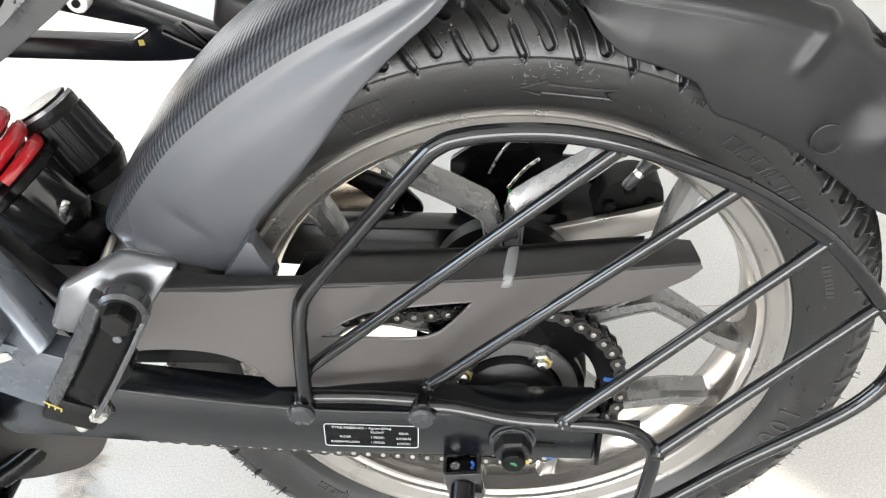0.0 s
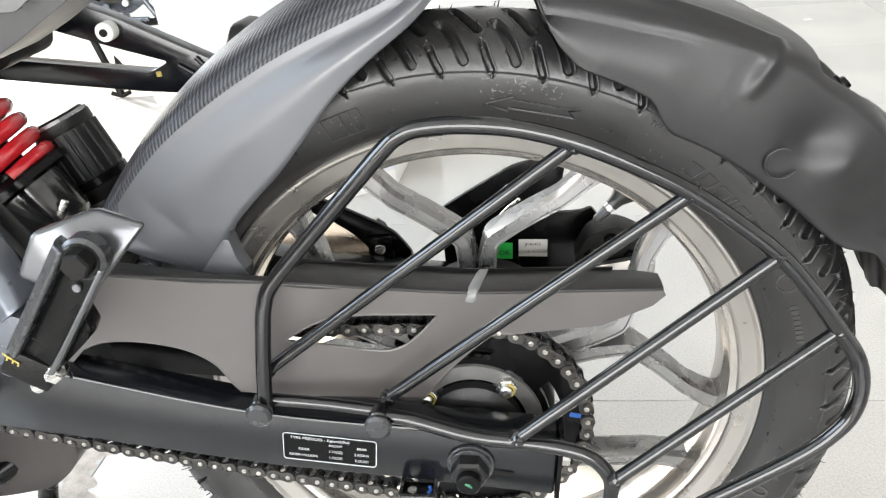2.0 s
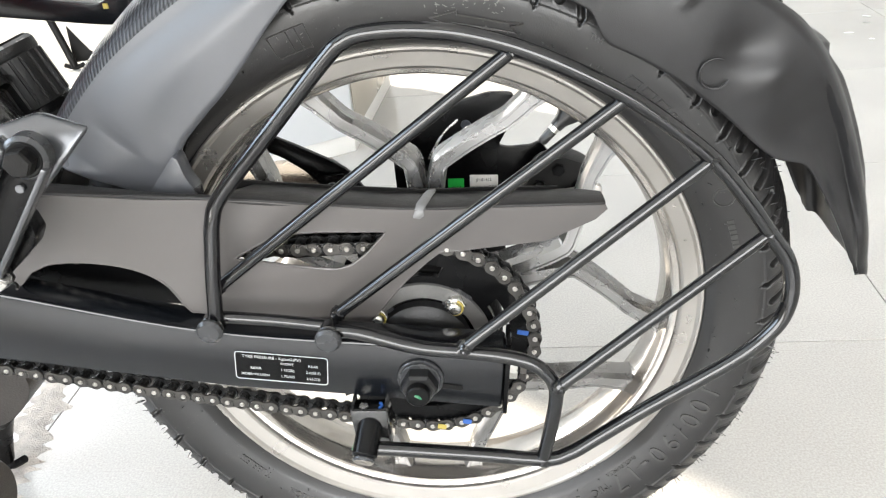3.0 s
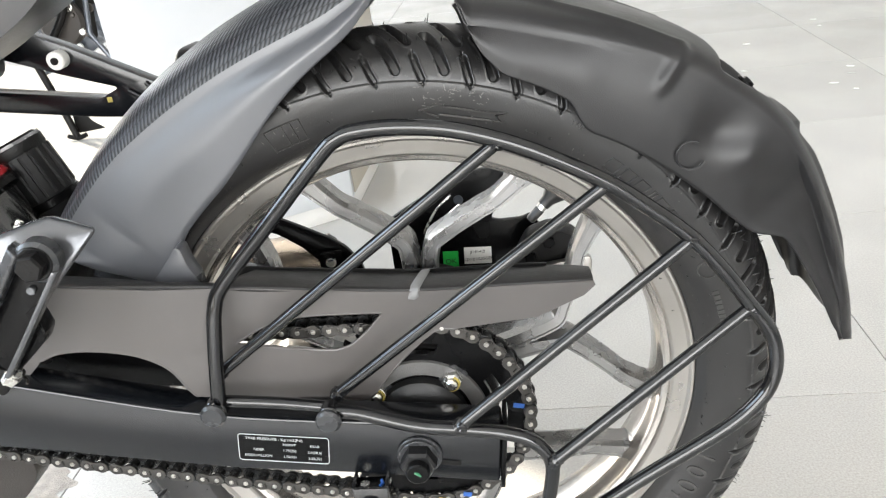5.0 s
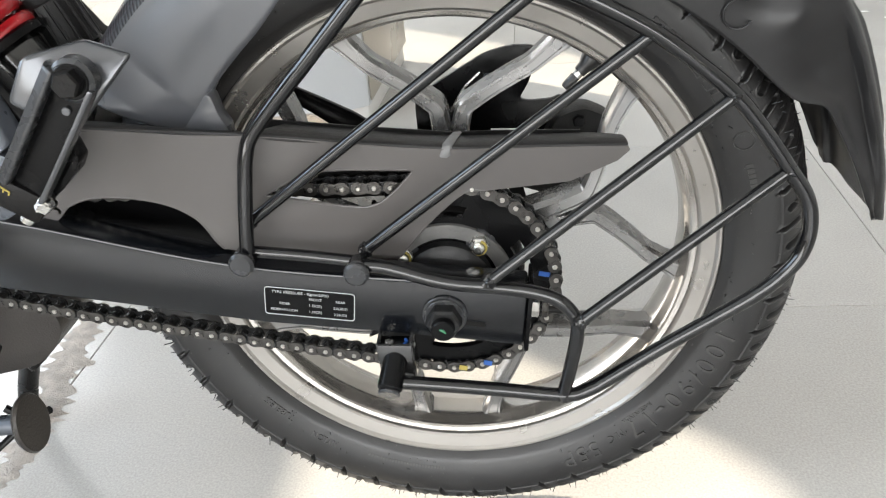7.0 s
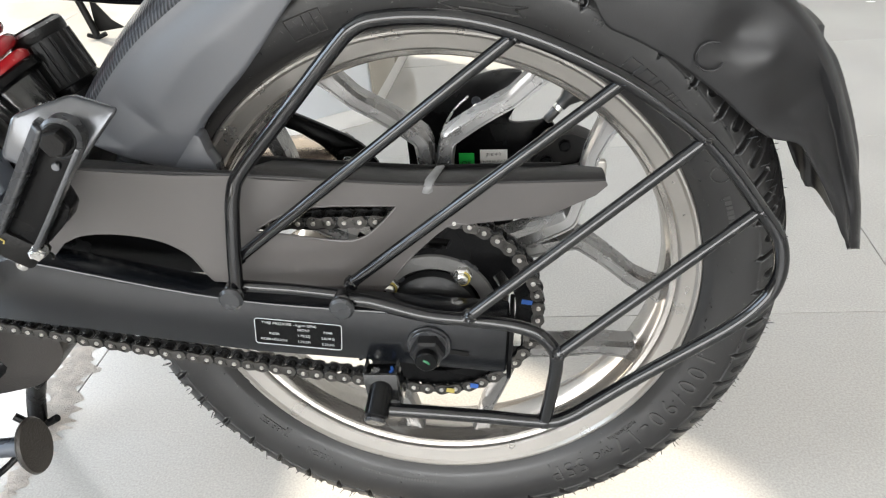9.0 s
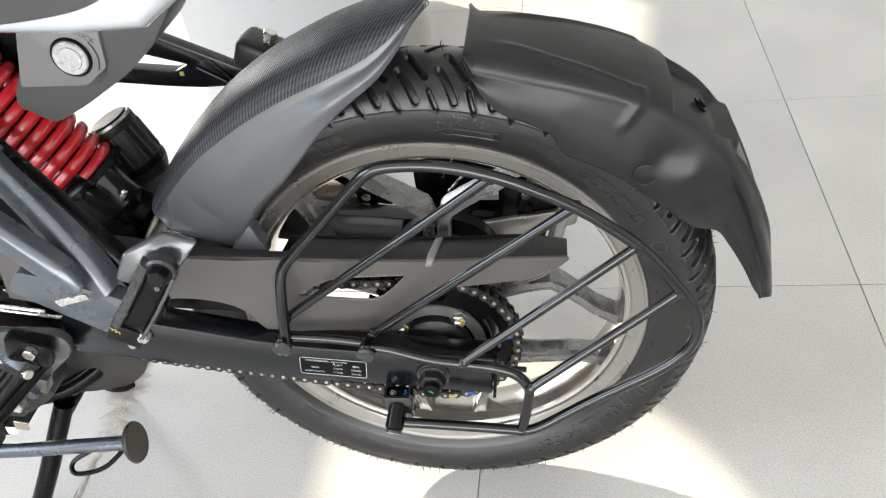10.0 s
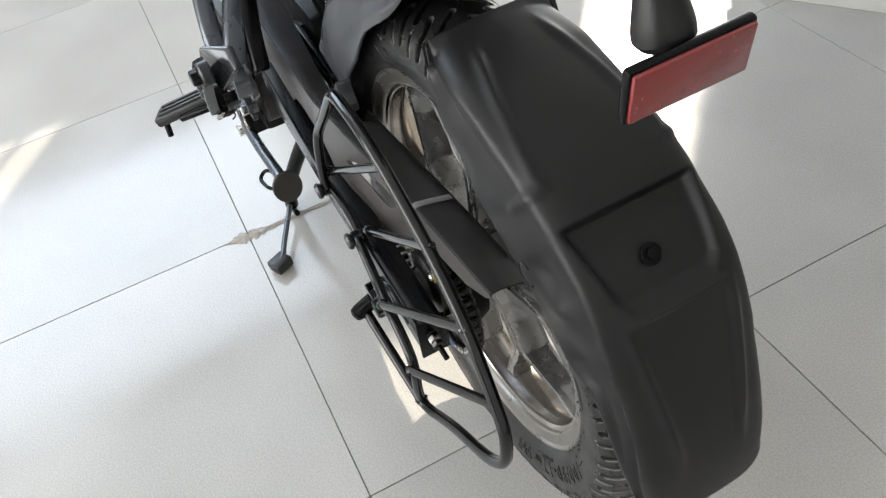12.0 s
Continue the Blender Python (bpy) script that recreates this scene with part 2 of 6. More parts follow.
def rod(a, b, r, seg=20, bm=None, edge=0.0):
    """A turned pin from a to b with softened rims."""
    a, b = Vector(a), Vector(b)
    d = (b - a).normalized()
    e = min(edge, (b - a).length / 3, r * 0.6)
    if e <= 0:
        return tube([a, b], r, seg, bm)
    return tube([a, a + d * e, b - d * e, b], [r - e, r, r, r - e], seg, bm)


def hexnut(a, b, r, bm=None, turn=0.0):
    """A six-sided head from a to b, chamfered."""
    bm = bm or bmesh.new()
    a, b = Vector(a), Vector(b)
    d = (b - a).normalized()
    up = d.orthogonal().normalized()
    side = d.cross(up)
    rings = []
    for p, rr in ((a, r), (b - d * r * 0.15, r), (b, r * 0.86)):
        rings.append([bm.verts.new(p + rr * (math.cos(t) * up + math.sin(t) * side)) for t in (math.pi / 3 * j + turn for j in range(6))])
    for i in range(2):
        for j in range(6):
            bm.faces.new((rings[i][j], rings[i][(j + 1) % 6], rings[i + 1][(j + 1) % 6], rings[i + 1][j]))
    bm.faces.new(rings[0][::-1])
    bm.faces.new(rings[-1])
    return bm


def soften(bm, width, seg=2, angle=30):
    edges = [e for e in bm.edges if len(e.link_faces) == 2 and e.calc_face_angle(0) > radians(angle)]
    if edges and width > 0:
        bmesh.ops.bevel(bm, geom=edges, offset=width, offset_type="OFFSET", segments=seg, profile=0.5, affect="EDGES", clamp_overlap=True)
    return bm


def rounded(points, r, n=5):
    """Rounds the corners of a flat outline; r one number or one a corner."""
    out, k = [], len(points)
    for i, q in enumerate(points):
        p, a, b = Vector(q), Vector(points[i - 1]), Vector(points[(i + 1) % k])
        rr = r[i] if isinstance(r, (list, tuple)) else r
        da, db = (a - p), (b - p)
        e = min(rr, da.length * 0.45, db.length * 0.45)
        if e <= 1e-6:
            out.append(p)
            continue
        s, t = p + da.normalized() * e, p + db.normalized() * e
        for j in range(n + 1):
            f = j / n
            out.append((1 - f) ** 2 * s + 2 * f * (1 - f) * p + f * f * t)
    return out


def plate(outline, y0, y1, holes=(), bevel=0.0, lift=None, seg=2):
    """A flat plate cut to an outline in x and z, from depth y0 (seen side) to y1, with holes; lift(x, z) moves it in depth."""
    bm = bmesh.new()
    edges = []
    for loop in (outline, *holes):
        vs = [bm.verts.new((q[0], 0, q[1])) for q in loop]
        edges += [bm.edges.new((vs[i], vs[(i + 1) % len(vs)])) for i in range(len(vs))]
    bmesh.ops.triangle_fill(bm, edges=edges, use_beauty=True, use_dissolve=False)
    for f in bm.faces:
        if f.normal.y > 0:
            f.normal_flip()
    ext = bmesh.ops.extrude_face_region(bm, geom=bm.faces[:])
    moved = {v for v in ext["geom"] if isinstance(v, bmesh.types.BMVert)}
    for v in bm.verts:
        v.co.y = y1 if v in moved else y0
        if lift:
            v.co.y += lift(v.co.x, v.co.z)
    bmesh.ops.recalc_face_normals(bm, faces=bm.faces[:])
    if bevel:
        soften(bm, bevel, seg, 40)
    return bm


def block(size, at=(0, 0, 0), rot=(0, 0, 0), bevel=0.002, seg=2, bm=None):
    """A box with softened edges."""
    b2 = bmesh.new()
    bmesh.ops.create_cube(b2, size=1, matrix=Matrix.Diagonal((*size, 1)))
    soften(b2, bevel, seg)
    bmesh.ops.transform(b2, matrix=pose(*at, *rot), verts=b2.verts[:])
    if bm is None:
        return b2
    return merge(bm, b2)


def merge(bm, other):
    me = bpy.data.meshes.new("join")
    other.to_mesh(me)
    other.free()
    bm.from_mesh(me)
    bpy.data.meshes.remove(me)
    return bm


def lathe(profile, seg=96, close=False, axis_z=AX, a0=0.0, a1=360.0):
    """Turns a profile of (radius, y) round the axle."""
    bm = bmesh.new()
    full = a1 - a0 >= 359.9
    cols = seg if full else seg + 1
    rings = []
    for i in range(cols):
        t = radians(a0 + (a1 - a0) * i / seg)
        c, s = math.cos(t), math.sin(t)
        rings.append([bm.verts.new((r * c, y, axis_z + r * s)) for r, y in profile])
    k = len(profile)
    for i in range(seg):
        a, b = rings[i], rings[(i + 1) % cols]
        for j in range(k if close else k - 1):
            bm.faces.new((a[j], a[(j + 1) % k], b[(j + 1) % k], b[j]))
    bmesh.ops.recalc_face_normals(bm, faces=bm.faces[:])
    return bm


def polar(r, deg, y=0.0):
    return Vector((r * math.cos(radians(deg)), y, AX + r * math.sin(radians(deg))))


def table(rows, x):
    return float(np.interp(x, [r[0] for r in rows], [r[1] for r in rows]))


def letters(text, size, depth, place, space=1.0):
    """Letters as solid mesh; place(x, y, d) gives the world point of a spot x along, y up and d above the ground of the writing."""
    cu = bpy.data.curves.new("letters", "FONT")
    cu.body, cu.size, cu.extrude, cu.align_x, cu.align_y, cu.space_character = text, size, 0.5, "CENTER", "CENTER", space
    cu.resolution_u = 3
    ob = bpy.data.objects.new("letters", cu)
    scene.collection.objects.link(ob)
    bpy.context.view_layer.update()
    me = bpy.data.meshes.new_from_object(ob.evaluated_get(bpy.context.evaluated_depsgraph_get()))
    bm = bmesh.new()
    bm.from_mesh(me)
    bpy.data.objects.remove(ob)
    bpy.data.curves.remove(cu)
    bpy.data.meshes.remove(me)
    for v in bm.verts:
        v.co = place(v.co.x, v.co.y, depth if v.co.z > 0 else 0.0)
    return bm


# ---------------------------------------------------------------- the showroom
X0, X1, Y0, Y1, TOP = -3.5, 4.2, -4.5, 6.0, 3.4
TILE, TURN = 0.605, radians(-1.24)
CORNER = Vector((-0.598, -0.227, 0))


def build_room():
    floor = part("floor", block((X1 - X0 + 0.6, Y1 - Y0 + 0.6, 0.1), ((X0 + X1) / 2, (Y0 + Y1) / 2, -0.0525), bevel=0), M_GROUT)
    tagged(floor, "polished off-white square floor tiles with thin dark joints", "floor", kind="structure")
    ceil = part("ceiling", block((X1 - X0 + 0.4, Y1 - Y0 + 0.4, 0.12), ((X0 + X1) / 2, (Y0 + Y1) / 2, TOP + 0.06), bevel=0), M_CEIL)
    tagged(ceil, "plain pale panelled ceiling", "ceiling", kind="structure")

    def wall(name, a, b, openings, label, mat=M_WALL):
        """A wall along x or y from a to b, 0.16 m thick, with openings (from, to, sill, head) cut through it."""
        along_x = abs(b[0] - a[0]) > abs(b[1] - a[1])
        lo, hi = (a[0], b[0]) if along_x else (a[1], b[1])
        bm = bmesh.new()

        def piece(s, e, z0, z1):
            if e - s < 0.01 or z1 - z0 < 0.01:
                return
            if along_x:
                block((e - s, 0.16, z1 - z0), ((s + e) / 2, a[1], (z0 + z1) / 2), bevel=0.004, bm=bm)
            else:
                block((0.16, e - s, z1 - z0), (a[0], (s + e) / 2, (z0 + z1) / 2), bevel=0.004, bm=bm)

        at = lo
        for s, e, z0, z1 in sorted(openings):
            piece(at, s, 0, TOP)
            piece(s, e, 0, z0)
            piece(s, e, z1, TOP)
            at = e
        piece(at, hi, 0, TOP)
        return tagged(part(name, bm, mat), label, "wall", kind="structure")

    # unseen wall; openings and mullion are sized to give the sun patches
    wf = wall("wall_front", (X0 - 0.08, Y0, 0), (X0 - 0.08, Y1, 0), [(2.36, 2.72, 2.63, 3.3), (2.72, 4.59, 0.0, 3.3), (1.00, 1.352, 1.81, 2.95), (-2.75, 0.25, 1.54, 3.16)], "beige painted wall with tall glazed openings to the sun", M_BEIGE)
    part("mullion", block((0.02, 0.016, 1.14), (X0 - 0.01, 1.146, 2.38), bevel=0.002), M_WALL, wf, "thin white window mullion")
    # unseen board added over the opening; its uneven lower edge shapes the sun patches
    low = [(2.36, 3.22), (2.889, 3.185), (2.952, 3.180), (3.025, 3.115), (3.035, 2.70), (3.07, 2.58), (3.11, 2.47), (3.17, 2.47), (3.18, 3.06), (3.25, 3.06), (4.20, 3.16), (4.59, 3.20)]
    bm = bmesh.new()
    rows = [[bm.verts.new((x, y, z)) for x in (X0 - 0.10, X0 - 0.05) for z in (zz, 3.32)] for y, zz in low]
    for a, b in zip(rows, rows[1:]):
        for q in ((0, 1), (1, 3), (3, 2), (2, 0)):
            bm.faces.new((a[q[0]], a[q[1]], b[q[1]], b[q[0]]))
    bmesh.ops.recalc_face_normals(bm, faces=bm.faces[:])
    part("awning_board", bm, M_WALL, wf, "unseen uneven board added to shape the sun patches")
    wall("wall_rear", (X1 + 0.08, Y0, 0), (X1 + 0.08, Y1, 0), [], "plain white painted wall")
    wall("wall_far", (X0, Y1 + 0.08, 0), (X1, Y1 + 0.08, 0), [], "plain white painted wall")
    wall("wall_near", (X0, Y0 - 0.08, 0), (X1, Y0 - 0.08, 0), [(-3.1, 2.1, 0.35, 2.55)], "white painted wall with a wide shop window")


def build_tiles():
    """Square tiles, each its own piece, laid on the grout bed."""
    floor = bpy.data.objects["floor"]
    proto = part("tile", block((TILE - 0.0016, TILE - 0.0016, 0.009), (0, 0, -0.0045), bevel=0.0006, seg=1), M_TILE)
    ux, uy = Vector((math.cos(TURN), math.sin(TURN), 0)), Vector((-math.sin(TURN), math.cos(TURN), 0))
    first = True
    for i in range(-6, 9):
        for j in range(-8, 12):
            c = CORNER + ux * (i + 0.5) * TILE + uy * (j + 0.5) * TILE
            if not (X0 - 0.3 < c.x < X1 + 0.3 and Y0 - 0.3 < c.y < Y1 + 0.3):
                continue
            m = Matrix.Translation(c) @ Matrix.Rotation(TURN, 4, "Z")
            if first:
                proto.matrix_world = m
                proto.parent = floor
                first = False
            else:
                again(proto, m, floor)


def build_showroom_things():
    board = thing("display_stand", "tall white laminated display stand on the tiles", "display stand", (-0.58, 1.31, 0))
    plan = [(-0.680, 0.950), (-0.295, 1.185), (-0.268, 1.705), (-0.660, 1.600)]

    def prism(z0, z1, inset, bev):
        c = Vector((-0.47, 1.36, 0))
        bm = bmesh.new()
        foot = [bm.verts.new((c.x + (x - c.x) * inset, c.y + (y - c.y) * inset, z0)) for x, y in plan]
        face = bm.faces.new(foot)
        up = bmesh.ops.extrude_face_region(bm, geom=[face])
        for v in up["geom"]:
            if isinstance(v, bmesh.types.BMVert):
                v.co.z = z1
        bmesh.ops.recalc_face_normals(bm, faces=bm.faces[:])
        return soften(bm, bev, 2)

    part("cabinet", prism(0.045, 1.30, 1.0, 0.004), M_BOARD, board)
    # slab added on the right face; its beige paints in the shaded side
    side = part("side_panel", block((0.004, 0.500, 1.24), (-0.2785, 1.445, 0.675), (0, 0, -2.97), 0.001), M_BOARD_SHADE, board, "thin side panel tinted beige as the shaded side")
    part("plinth", prism(0.0, 0.045, 0.97, 0.002), M_WALL, board, "slightly recessed white plinth")
    # worn ring painted on the floor
    bm = bmesh.new()
    rng = random.Random(4)
    gaps = ((28, 60), (150, 168), (300, 312))
    for i in range(180):
        a0 = i * 2.0
        if any(g0 < a0 < g1 for g0, g1 in gaps):
            continue
        w0, w1 = 0.255 - rng.random() * 0.006, 0.285 + rng.random() * 0.006
        vs = []
        for a, w in ((a0, w0), (a0 + 2.02, w0), (a0 + 2.02, w1), (a0, w1)):
            vs.append(bm.verts.new((0.545 + w * math.cos(radians(a)), 2.20 + w * math.sin(radians(a)), 0.0012)))
        bm.faces.new(vs)
    bmesh.ops.remove_doubles(bm, verts=bm.verts[:], dist=0.0025)
    bmesh.ops.solidify(bm, geom=bm.faces[:], thickness=0.0008)
    tagged(part("floor_marking", bm, M_FLOORPAINT), "worn white ring painted on the floor tiles", "floor marking")
    # white paint drops
    bm = bmesh.new()
    rng = random.Random(12)
    for x, y in [(1.371, 2.83), (1.352, 2.705), (1.017, 2.52), (0.901, 2.141), (0.852, 1.973), (1.104, 1.9), (1.22, 2.071), (1.192, 1.991), (1.137, 1.818), (0.878, 2.729)]:
        rx, ry = rng.uniform(0.006, 0.016), rng.uniform(0.004, 0.010)
        turn = rng.random() * 3
        ring = [bm.verts.new((x + rx * (0.7 + 0.5 * rng.random()) * math.cos(q + turn), y + ry * (0.7 + 0.5 * rng.random()) * math.sin(q), 0.0011)) for q in np.linspace(0, 2 * math.pi, 11)[:-1]]
        bm.faces.new(ring)
    bmesh.ops.recalc_face_normals(bm, faces=bm.faces[:])
    bmesh.ops.solidify(bm, geom=bm.faces[:], thickness=0.0007)
    tagged(part("paint_drops", bm, M_FLOORPAINT), "small white paint drops dried on the floor tiles", "paint drops", kind="stuff")
    # spilt cement along the broken joint
    bm = bmesh.new()
    rng = random.Random(9)
    along = [Vector(q) for q in ((-0.636, 0.42, 0), (-0.628, 0.32, 0), (-0.618, 0.24, 0), (-0.596, 0.15, 0), (-0.590, 0.095, 0), (-0.586, 0.045, 0), (-0.592, 0.0, 0), (-0.589, -0.066, 0), (-0.590, -0.146, 0), (-0.592, -0.205, 0), (-0.593, -0.235, 0), (-0.598, -0.27, 0))]
    width = [0.012, 0.030, 0.032, 0.026, 0.024, 0.016, 0.007, 0.005, 0.004, 0.010, 0.016, 0.002]
    line = smooth_line(along, 10)
    rows = []
    for i, p in enumerate(line):
        w = float(np.interp(i, np.linspace(0, len(line) - 1, len(width)), width))
        a, b = w * (0.5 + rng.random()), w * (0.5 + rng.random())
        rows.append([bm.verts.new((p.x - a, p.y, 0.0004)), bm.verts.new((p.x - a * 0.4, p.y, 0.002 + rng.random() * 0.002)), bm.verts.new((p.x + b * 0.4, p.y, 0.002 + rng.random() * 0.002)), bm.verts.new((p.x + b, p.y, 0.0004))])
    for a, b in zip(rows, rows[1:]):
        for j in range(3):
            bm.faces.new((a[j], a[j + 1], b[j + 1], b[j]))
    bmesh.ops.recalc_face_normals(bm, faces=bm.faces[:])
    tagged(part("cement_spill", bm, M_CEMENT, sharp=80), "rough grey-brown cement smeared over a broken tile joint", "spill")


build_room()
build_showroom_things()

# ---------------------------------------------------------------- the motorcycle
bike = thing("motorcycle", "black and grey motorcycle standing on its centre stand on the tiles", "motorcycle")

# tyre -----------------------------------------------------------------------
SECTION = [(0.2320, 0.0375), (0.2365, 0.0415), (0.2430, 0.0455), (0.2520, 0.0488), (0.2620, 0.0505), (0.2700, 0.0508), (0.2760, 0.0500),
           (0.2815, 0.0480), (0.2868, 0.0450), (0.2915, 0.0408), (0.2960, 0.0350), (0.3000, 0.0275), (0.3030, 0.0190), (0.3052, 0.0095), (0.3060, 0.0)]


def side_y(r):
    """Depth of the sidewall at a radius, on the seen side."""
    return -table([(a, b) for a, b in SECTION], r)


def tread_depth(arc, b):
    """Depth of the tread pattern at arcs (m round the crown) and b (m across); long slots by the crown, short ones by the shoulder."""
    period = 2 * math.pi * 0.306 / 50
    deg = radians(1) * 0.306
    d = np.zeros(np.broadcast(arc, b).shape)
    lip = np.zeros_like(d)

    def slots(points, width, shift, sign):
        nonlocal d, lip
        bb = b * sign
        aa = np.mod(arc - shift, period)
        pts = [((th - 79.2) * deg, bq) for th, bq in points]
        for k in (-2, -1, 0, 1, 2):
            for (a0, b0), (a1, b1) in zip(pts, pts[1:]):
                x, y = aa + k * period - a0, bb - b0
                ex, ey = a1 - a0, b1 - b0
                t = np.clip((x * ex + y * ey) / (ex * ex + ey * ey), 0, 1)
                dist = np.hypot(x - t * ex, y - t * ey)
                d = np.maximum(d, np.clip((width / 2 - dist) / 0.0008 + 0.5, 0, 1) * min(1.0, width / 0.0036))
                if width > 0.004:
                    lip = np.maximum(lip, np.exp(-((dist - width / 2 - 0.0009) / 0.0007) ** 2))

    for sign, shift in ((-1, 79.2 * deg), (1, 79.2 * deg + period / 2)):
        slots([(83.5, 0.0235), (82.5, 0.0310), (81.2, 0.0435), (80.2, 0.0550)], 0.0070, shift, sign)
        slots([(84.9, 0.0445), (84.1, 0.0555), (83.5, 0.0620)], 0.0047, shift, sign)
        slots([(89.4, 0.0040), (87.3, 0.0215), (85.8, 0.0325)], 0.0060, shift, sign)
        slots([(85.1, 0.0400), (84.9, 0.0445)], 0.0012, shift, sign)
        slots([(83.5, 0.0620), (83.3, 0.0660)], 0.0016, shift, sign)
    return d * 0.0066 - lip * np.clip(1 - d * 4, 0, 1) * 0.0006


def build_tyre():
    prof = SECTION + [(r, -y) for r, y in SECTION[-2::-1]]
    fine = np.array(smooth_line([(r, y, 0) for r, y in prof], 9))[:, :2]
    keep = [i for i in range(len(fine)) if fine[i, 0] > 0.271 or i % 3 == 0]
    P = fine[keep]
    P = P[::-1]                                       # from the seen bead over the crown to the far one
    run = np.r_[0, np.cumsum(np.hypot(*np.diff(P, axis=0).T))]
    b = run - np.interp(0, P[:, 1] * 1.0, run) if P[0, 1] < P[-1, 1] else run - run[-1] / 2
    seg = 2400
    th = np.linspace(0, 2 * np.pi, seg, endpoint=False)
    dep = tread_depth((th * 0.306)[:, None], b[None, :])
    nr = np.gradient(P[:, 1], run)
    ny = -np.gradient(P[:, 0], run)
    ln = np.hypot(nr, ny)
    nr, ny = nr / ln, ny / ln
    if nr[len(nr) // 2] < 0:
        nr, ny = -nr, -ny
    ridge = 0.0012 * np.exp(-((P[:, 0] - 0.2395) / 0.0009) ** 2) + 0.0010 * np.clip((P[:, 0] - 0.2752) / 0.0006, 0, 1)
    R = P[:, 0] + nr * (ridge - dep)
    Y = P[:, 1] + ny * (ridge - dep) + 0 * th[:, None]
    X, Z = R * np.cos(th)[:, None], AX + R * np.sin(th)[:, None]
    n, k = R.shape
    co = np.stack([X, Y, Z], -1).reshape(-1, 3)
    i, j = np.meshgrid(np.arange(n), np.arange(k - 1), indexing="ij")
    i2 = (i + 1) % n
    faces = np.stack([i * k + j, i * k + j + 1, i2 * k + j + 1, i2 * k + j], -1).reshape(-1, 4)
    me = bpy.data.meshes.new("tyre")
    me.from_pydata(co.tolist(), [], faces.tolist())
    for p in me.polygons:
        p.use_smooth = True
    me.materials.append(M_RUBBER)
    tyre = new("tyre", me)
    tyre.parent = bike
    tagged(tyre, "new black tubeless tyre with slotted tread")

    def ring_text(text, size, r, deg, depth=0.0011, space=1.0):
        """Moulded letters that run clockwise with their tops outward."""
        def place(x, y, d):
            rr = r + y
            a = radians(deg) - x / r
            yy = side_y(rr) - d - 0.0001 + (0.0012 if d == 0 else 0)
            return Vector((rr * math.cos(a), yy, AX + rr * math.sin(a)))
        return letters(text, size, depth, place, space)

    for text, size, r, deg, space in (("100/90-17", 0.0250, 0.2530, -35.0, 1.42), ("M/C", 0.0105, 0.2505, -54.5, 1.0), ("55P", 0.0230, 0.2530, -63.5, 1.2), ("MADE IN INDIA", 0.0050, 0.2420, -47, 1.0),
                               ("NYLON", 0.0085, 0.2490, -125.5, 1.0), ("TUBELESS", 0.0085, 0.2460, -138.5, 1.0), ("TWI", 0.0055, 0.2690, 58.5, 1.0)):
        part("lettering", ring_text(text, size, r, deg, space=space), M_LETTER, tyre, "raised moulded lettering")

    def ring_bars(r, deg, widths, h, gap, depth=0.0006):
        bm = bmesh.new()
        at = 0.0
        for w in widths:
            vs = []
            for d in (0, 1):
                for x, y in ((at, -h / 2), (at + w, -h / 2), (at + w, h / 2), (at, h / 2)):
                    rr, a = r + y, radians(deg) - x / r
                    vs.append(bm.verts.new((rr * math.cos(a), side_y(rr) - depth * d + 0.0012 * (1 - d), AX + rr * math.sin(a))))
            for q in ((0, 1, 2, 3), (4, 5, 6, 7), (0, 1, 5, 4), (1, 2, 6, 5), (2, 3, 7, 6), (3, 0, 4, 7)):
                bm.faces.new([vs[z] for z in q])
            at += w + gap
        bmesh.ops.recalc_face_normals(bm, faces=bm.faces[:])
        return bm

    tagged(part("moulded_mark", ring_bars(0.2560, 18.5, (0.003, 0.004, 0.003, 0.004, 0.003, 0.003, 0.004, 0.003), 0.005, 0.0012), M_LETTER, tyre, "raised moulded mark"), kind="stuff")
    tagged(part("moulded_mark", ring_bars(0.2470, -96, (0.002,) * 26, 0.0028, 0.0011), M_LETTER, tyre, "raised moulded small print"), kind="stuff")
    # round approval mark, arrow for the running direction and the wear bars
    def on_side(r, deg, d=0.0006):
        return Vector((r * math.cos(radians(deg)), side_y(r) - d, AX + r * math.sin(radians(deg))))
    bm = bmesh.new()
    at = 51.0
    for w in (2.6, 2.4, 2.4, 1.0, 2.3, 2.3, 2.3):
        tube([on_side(r, a) for r, a in ((0.2505, at), (0.2610, at - 0.3), (0.2610, at - w), (0.2505, at - w + 0.3))], 0.0006, 6, bm, closed=True)
        at -= w + 0.7
    tagged(part("moulded_mark", bm, M_LETTER, tyre, "raised moulded outlined mark"), kind="stuff")
    bm = bmesh.new()
    c_r, c_d = 0.2575, 23.2
    tube([on_side(c_r + 0.0075 * math.sin(t), c_d + math.degrees(0.0075 * math.cos(t) / c_r)) for t in (2 * math.pi * q / 20 for q in range(20))], 0.0007, 6, bm, closed=True)
    tagged(part("moulded_mark", bm, M_LETTER, tyre, "raised moulded mark"), kind="stuff")
    bm = bmesh.new()
    arrow = ((0.2537, 84.2), (0.2601, 80.0), (0.2572, 80.0), (0.2570, 73.0), (0.2600, 69.6), (0.2560, 71.4), (0.2521, 70.2), (0.2508, 73.4), (0.2508, 80.6), (0.2486, 80.7))
    tube([on_side(r, q) for r, q in arrow], 0.0008, 6, bm, closed=True)
    tagged(part("moulded_mark", bm, M_LETTER, tyre, "raised moulded mark"), kind="stuff")
    bm = bmesh.new()
    for dd in (0, 1.6, 3.2, 6.4):
        tube([on_side(0.2455, 104 + dd), on_side(0.263, 104 + dd)], 0.0006, 6, bm)
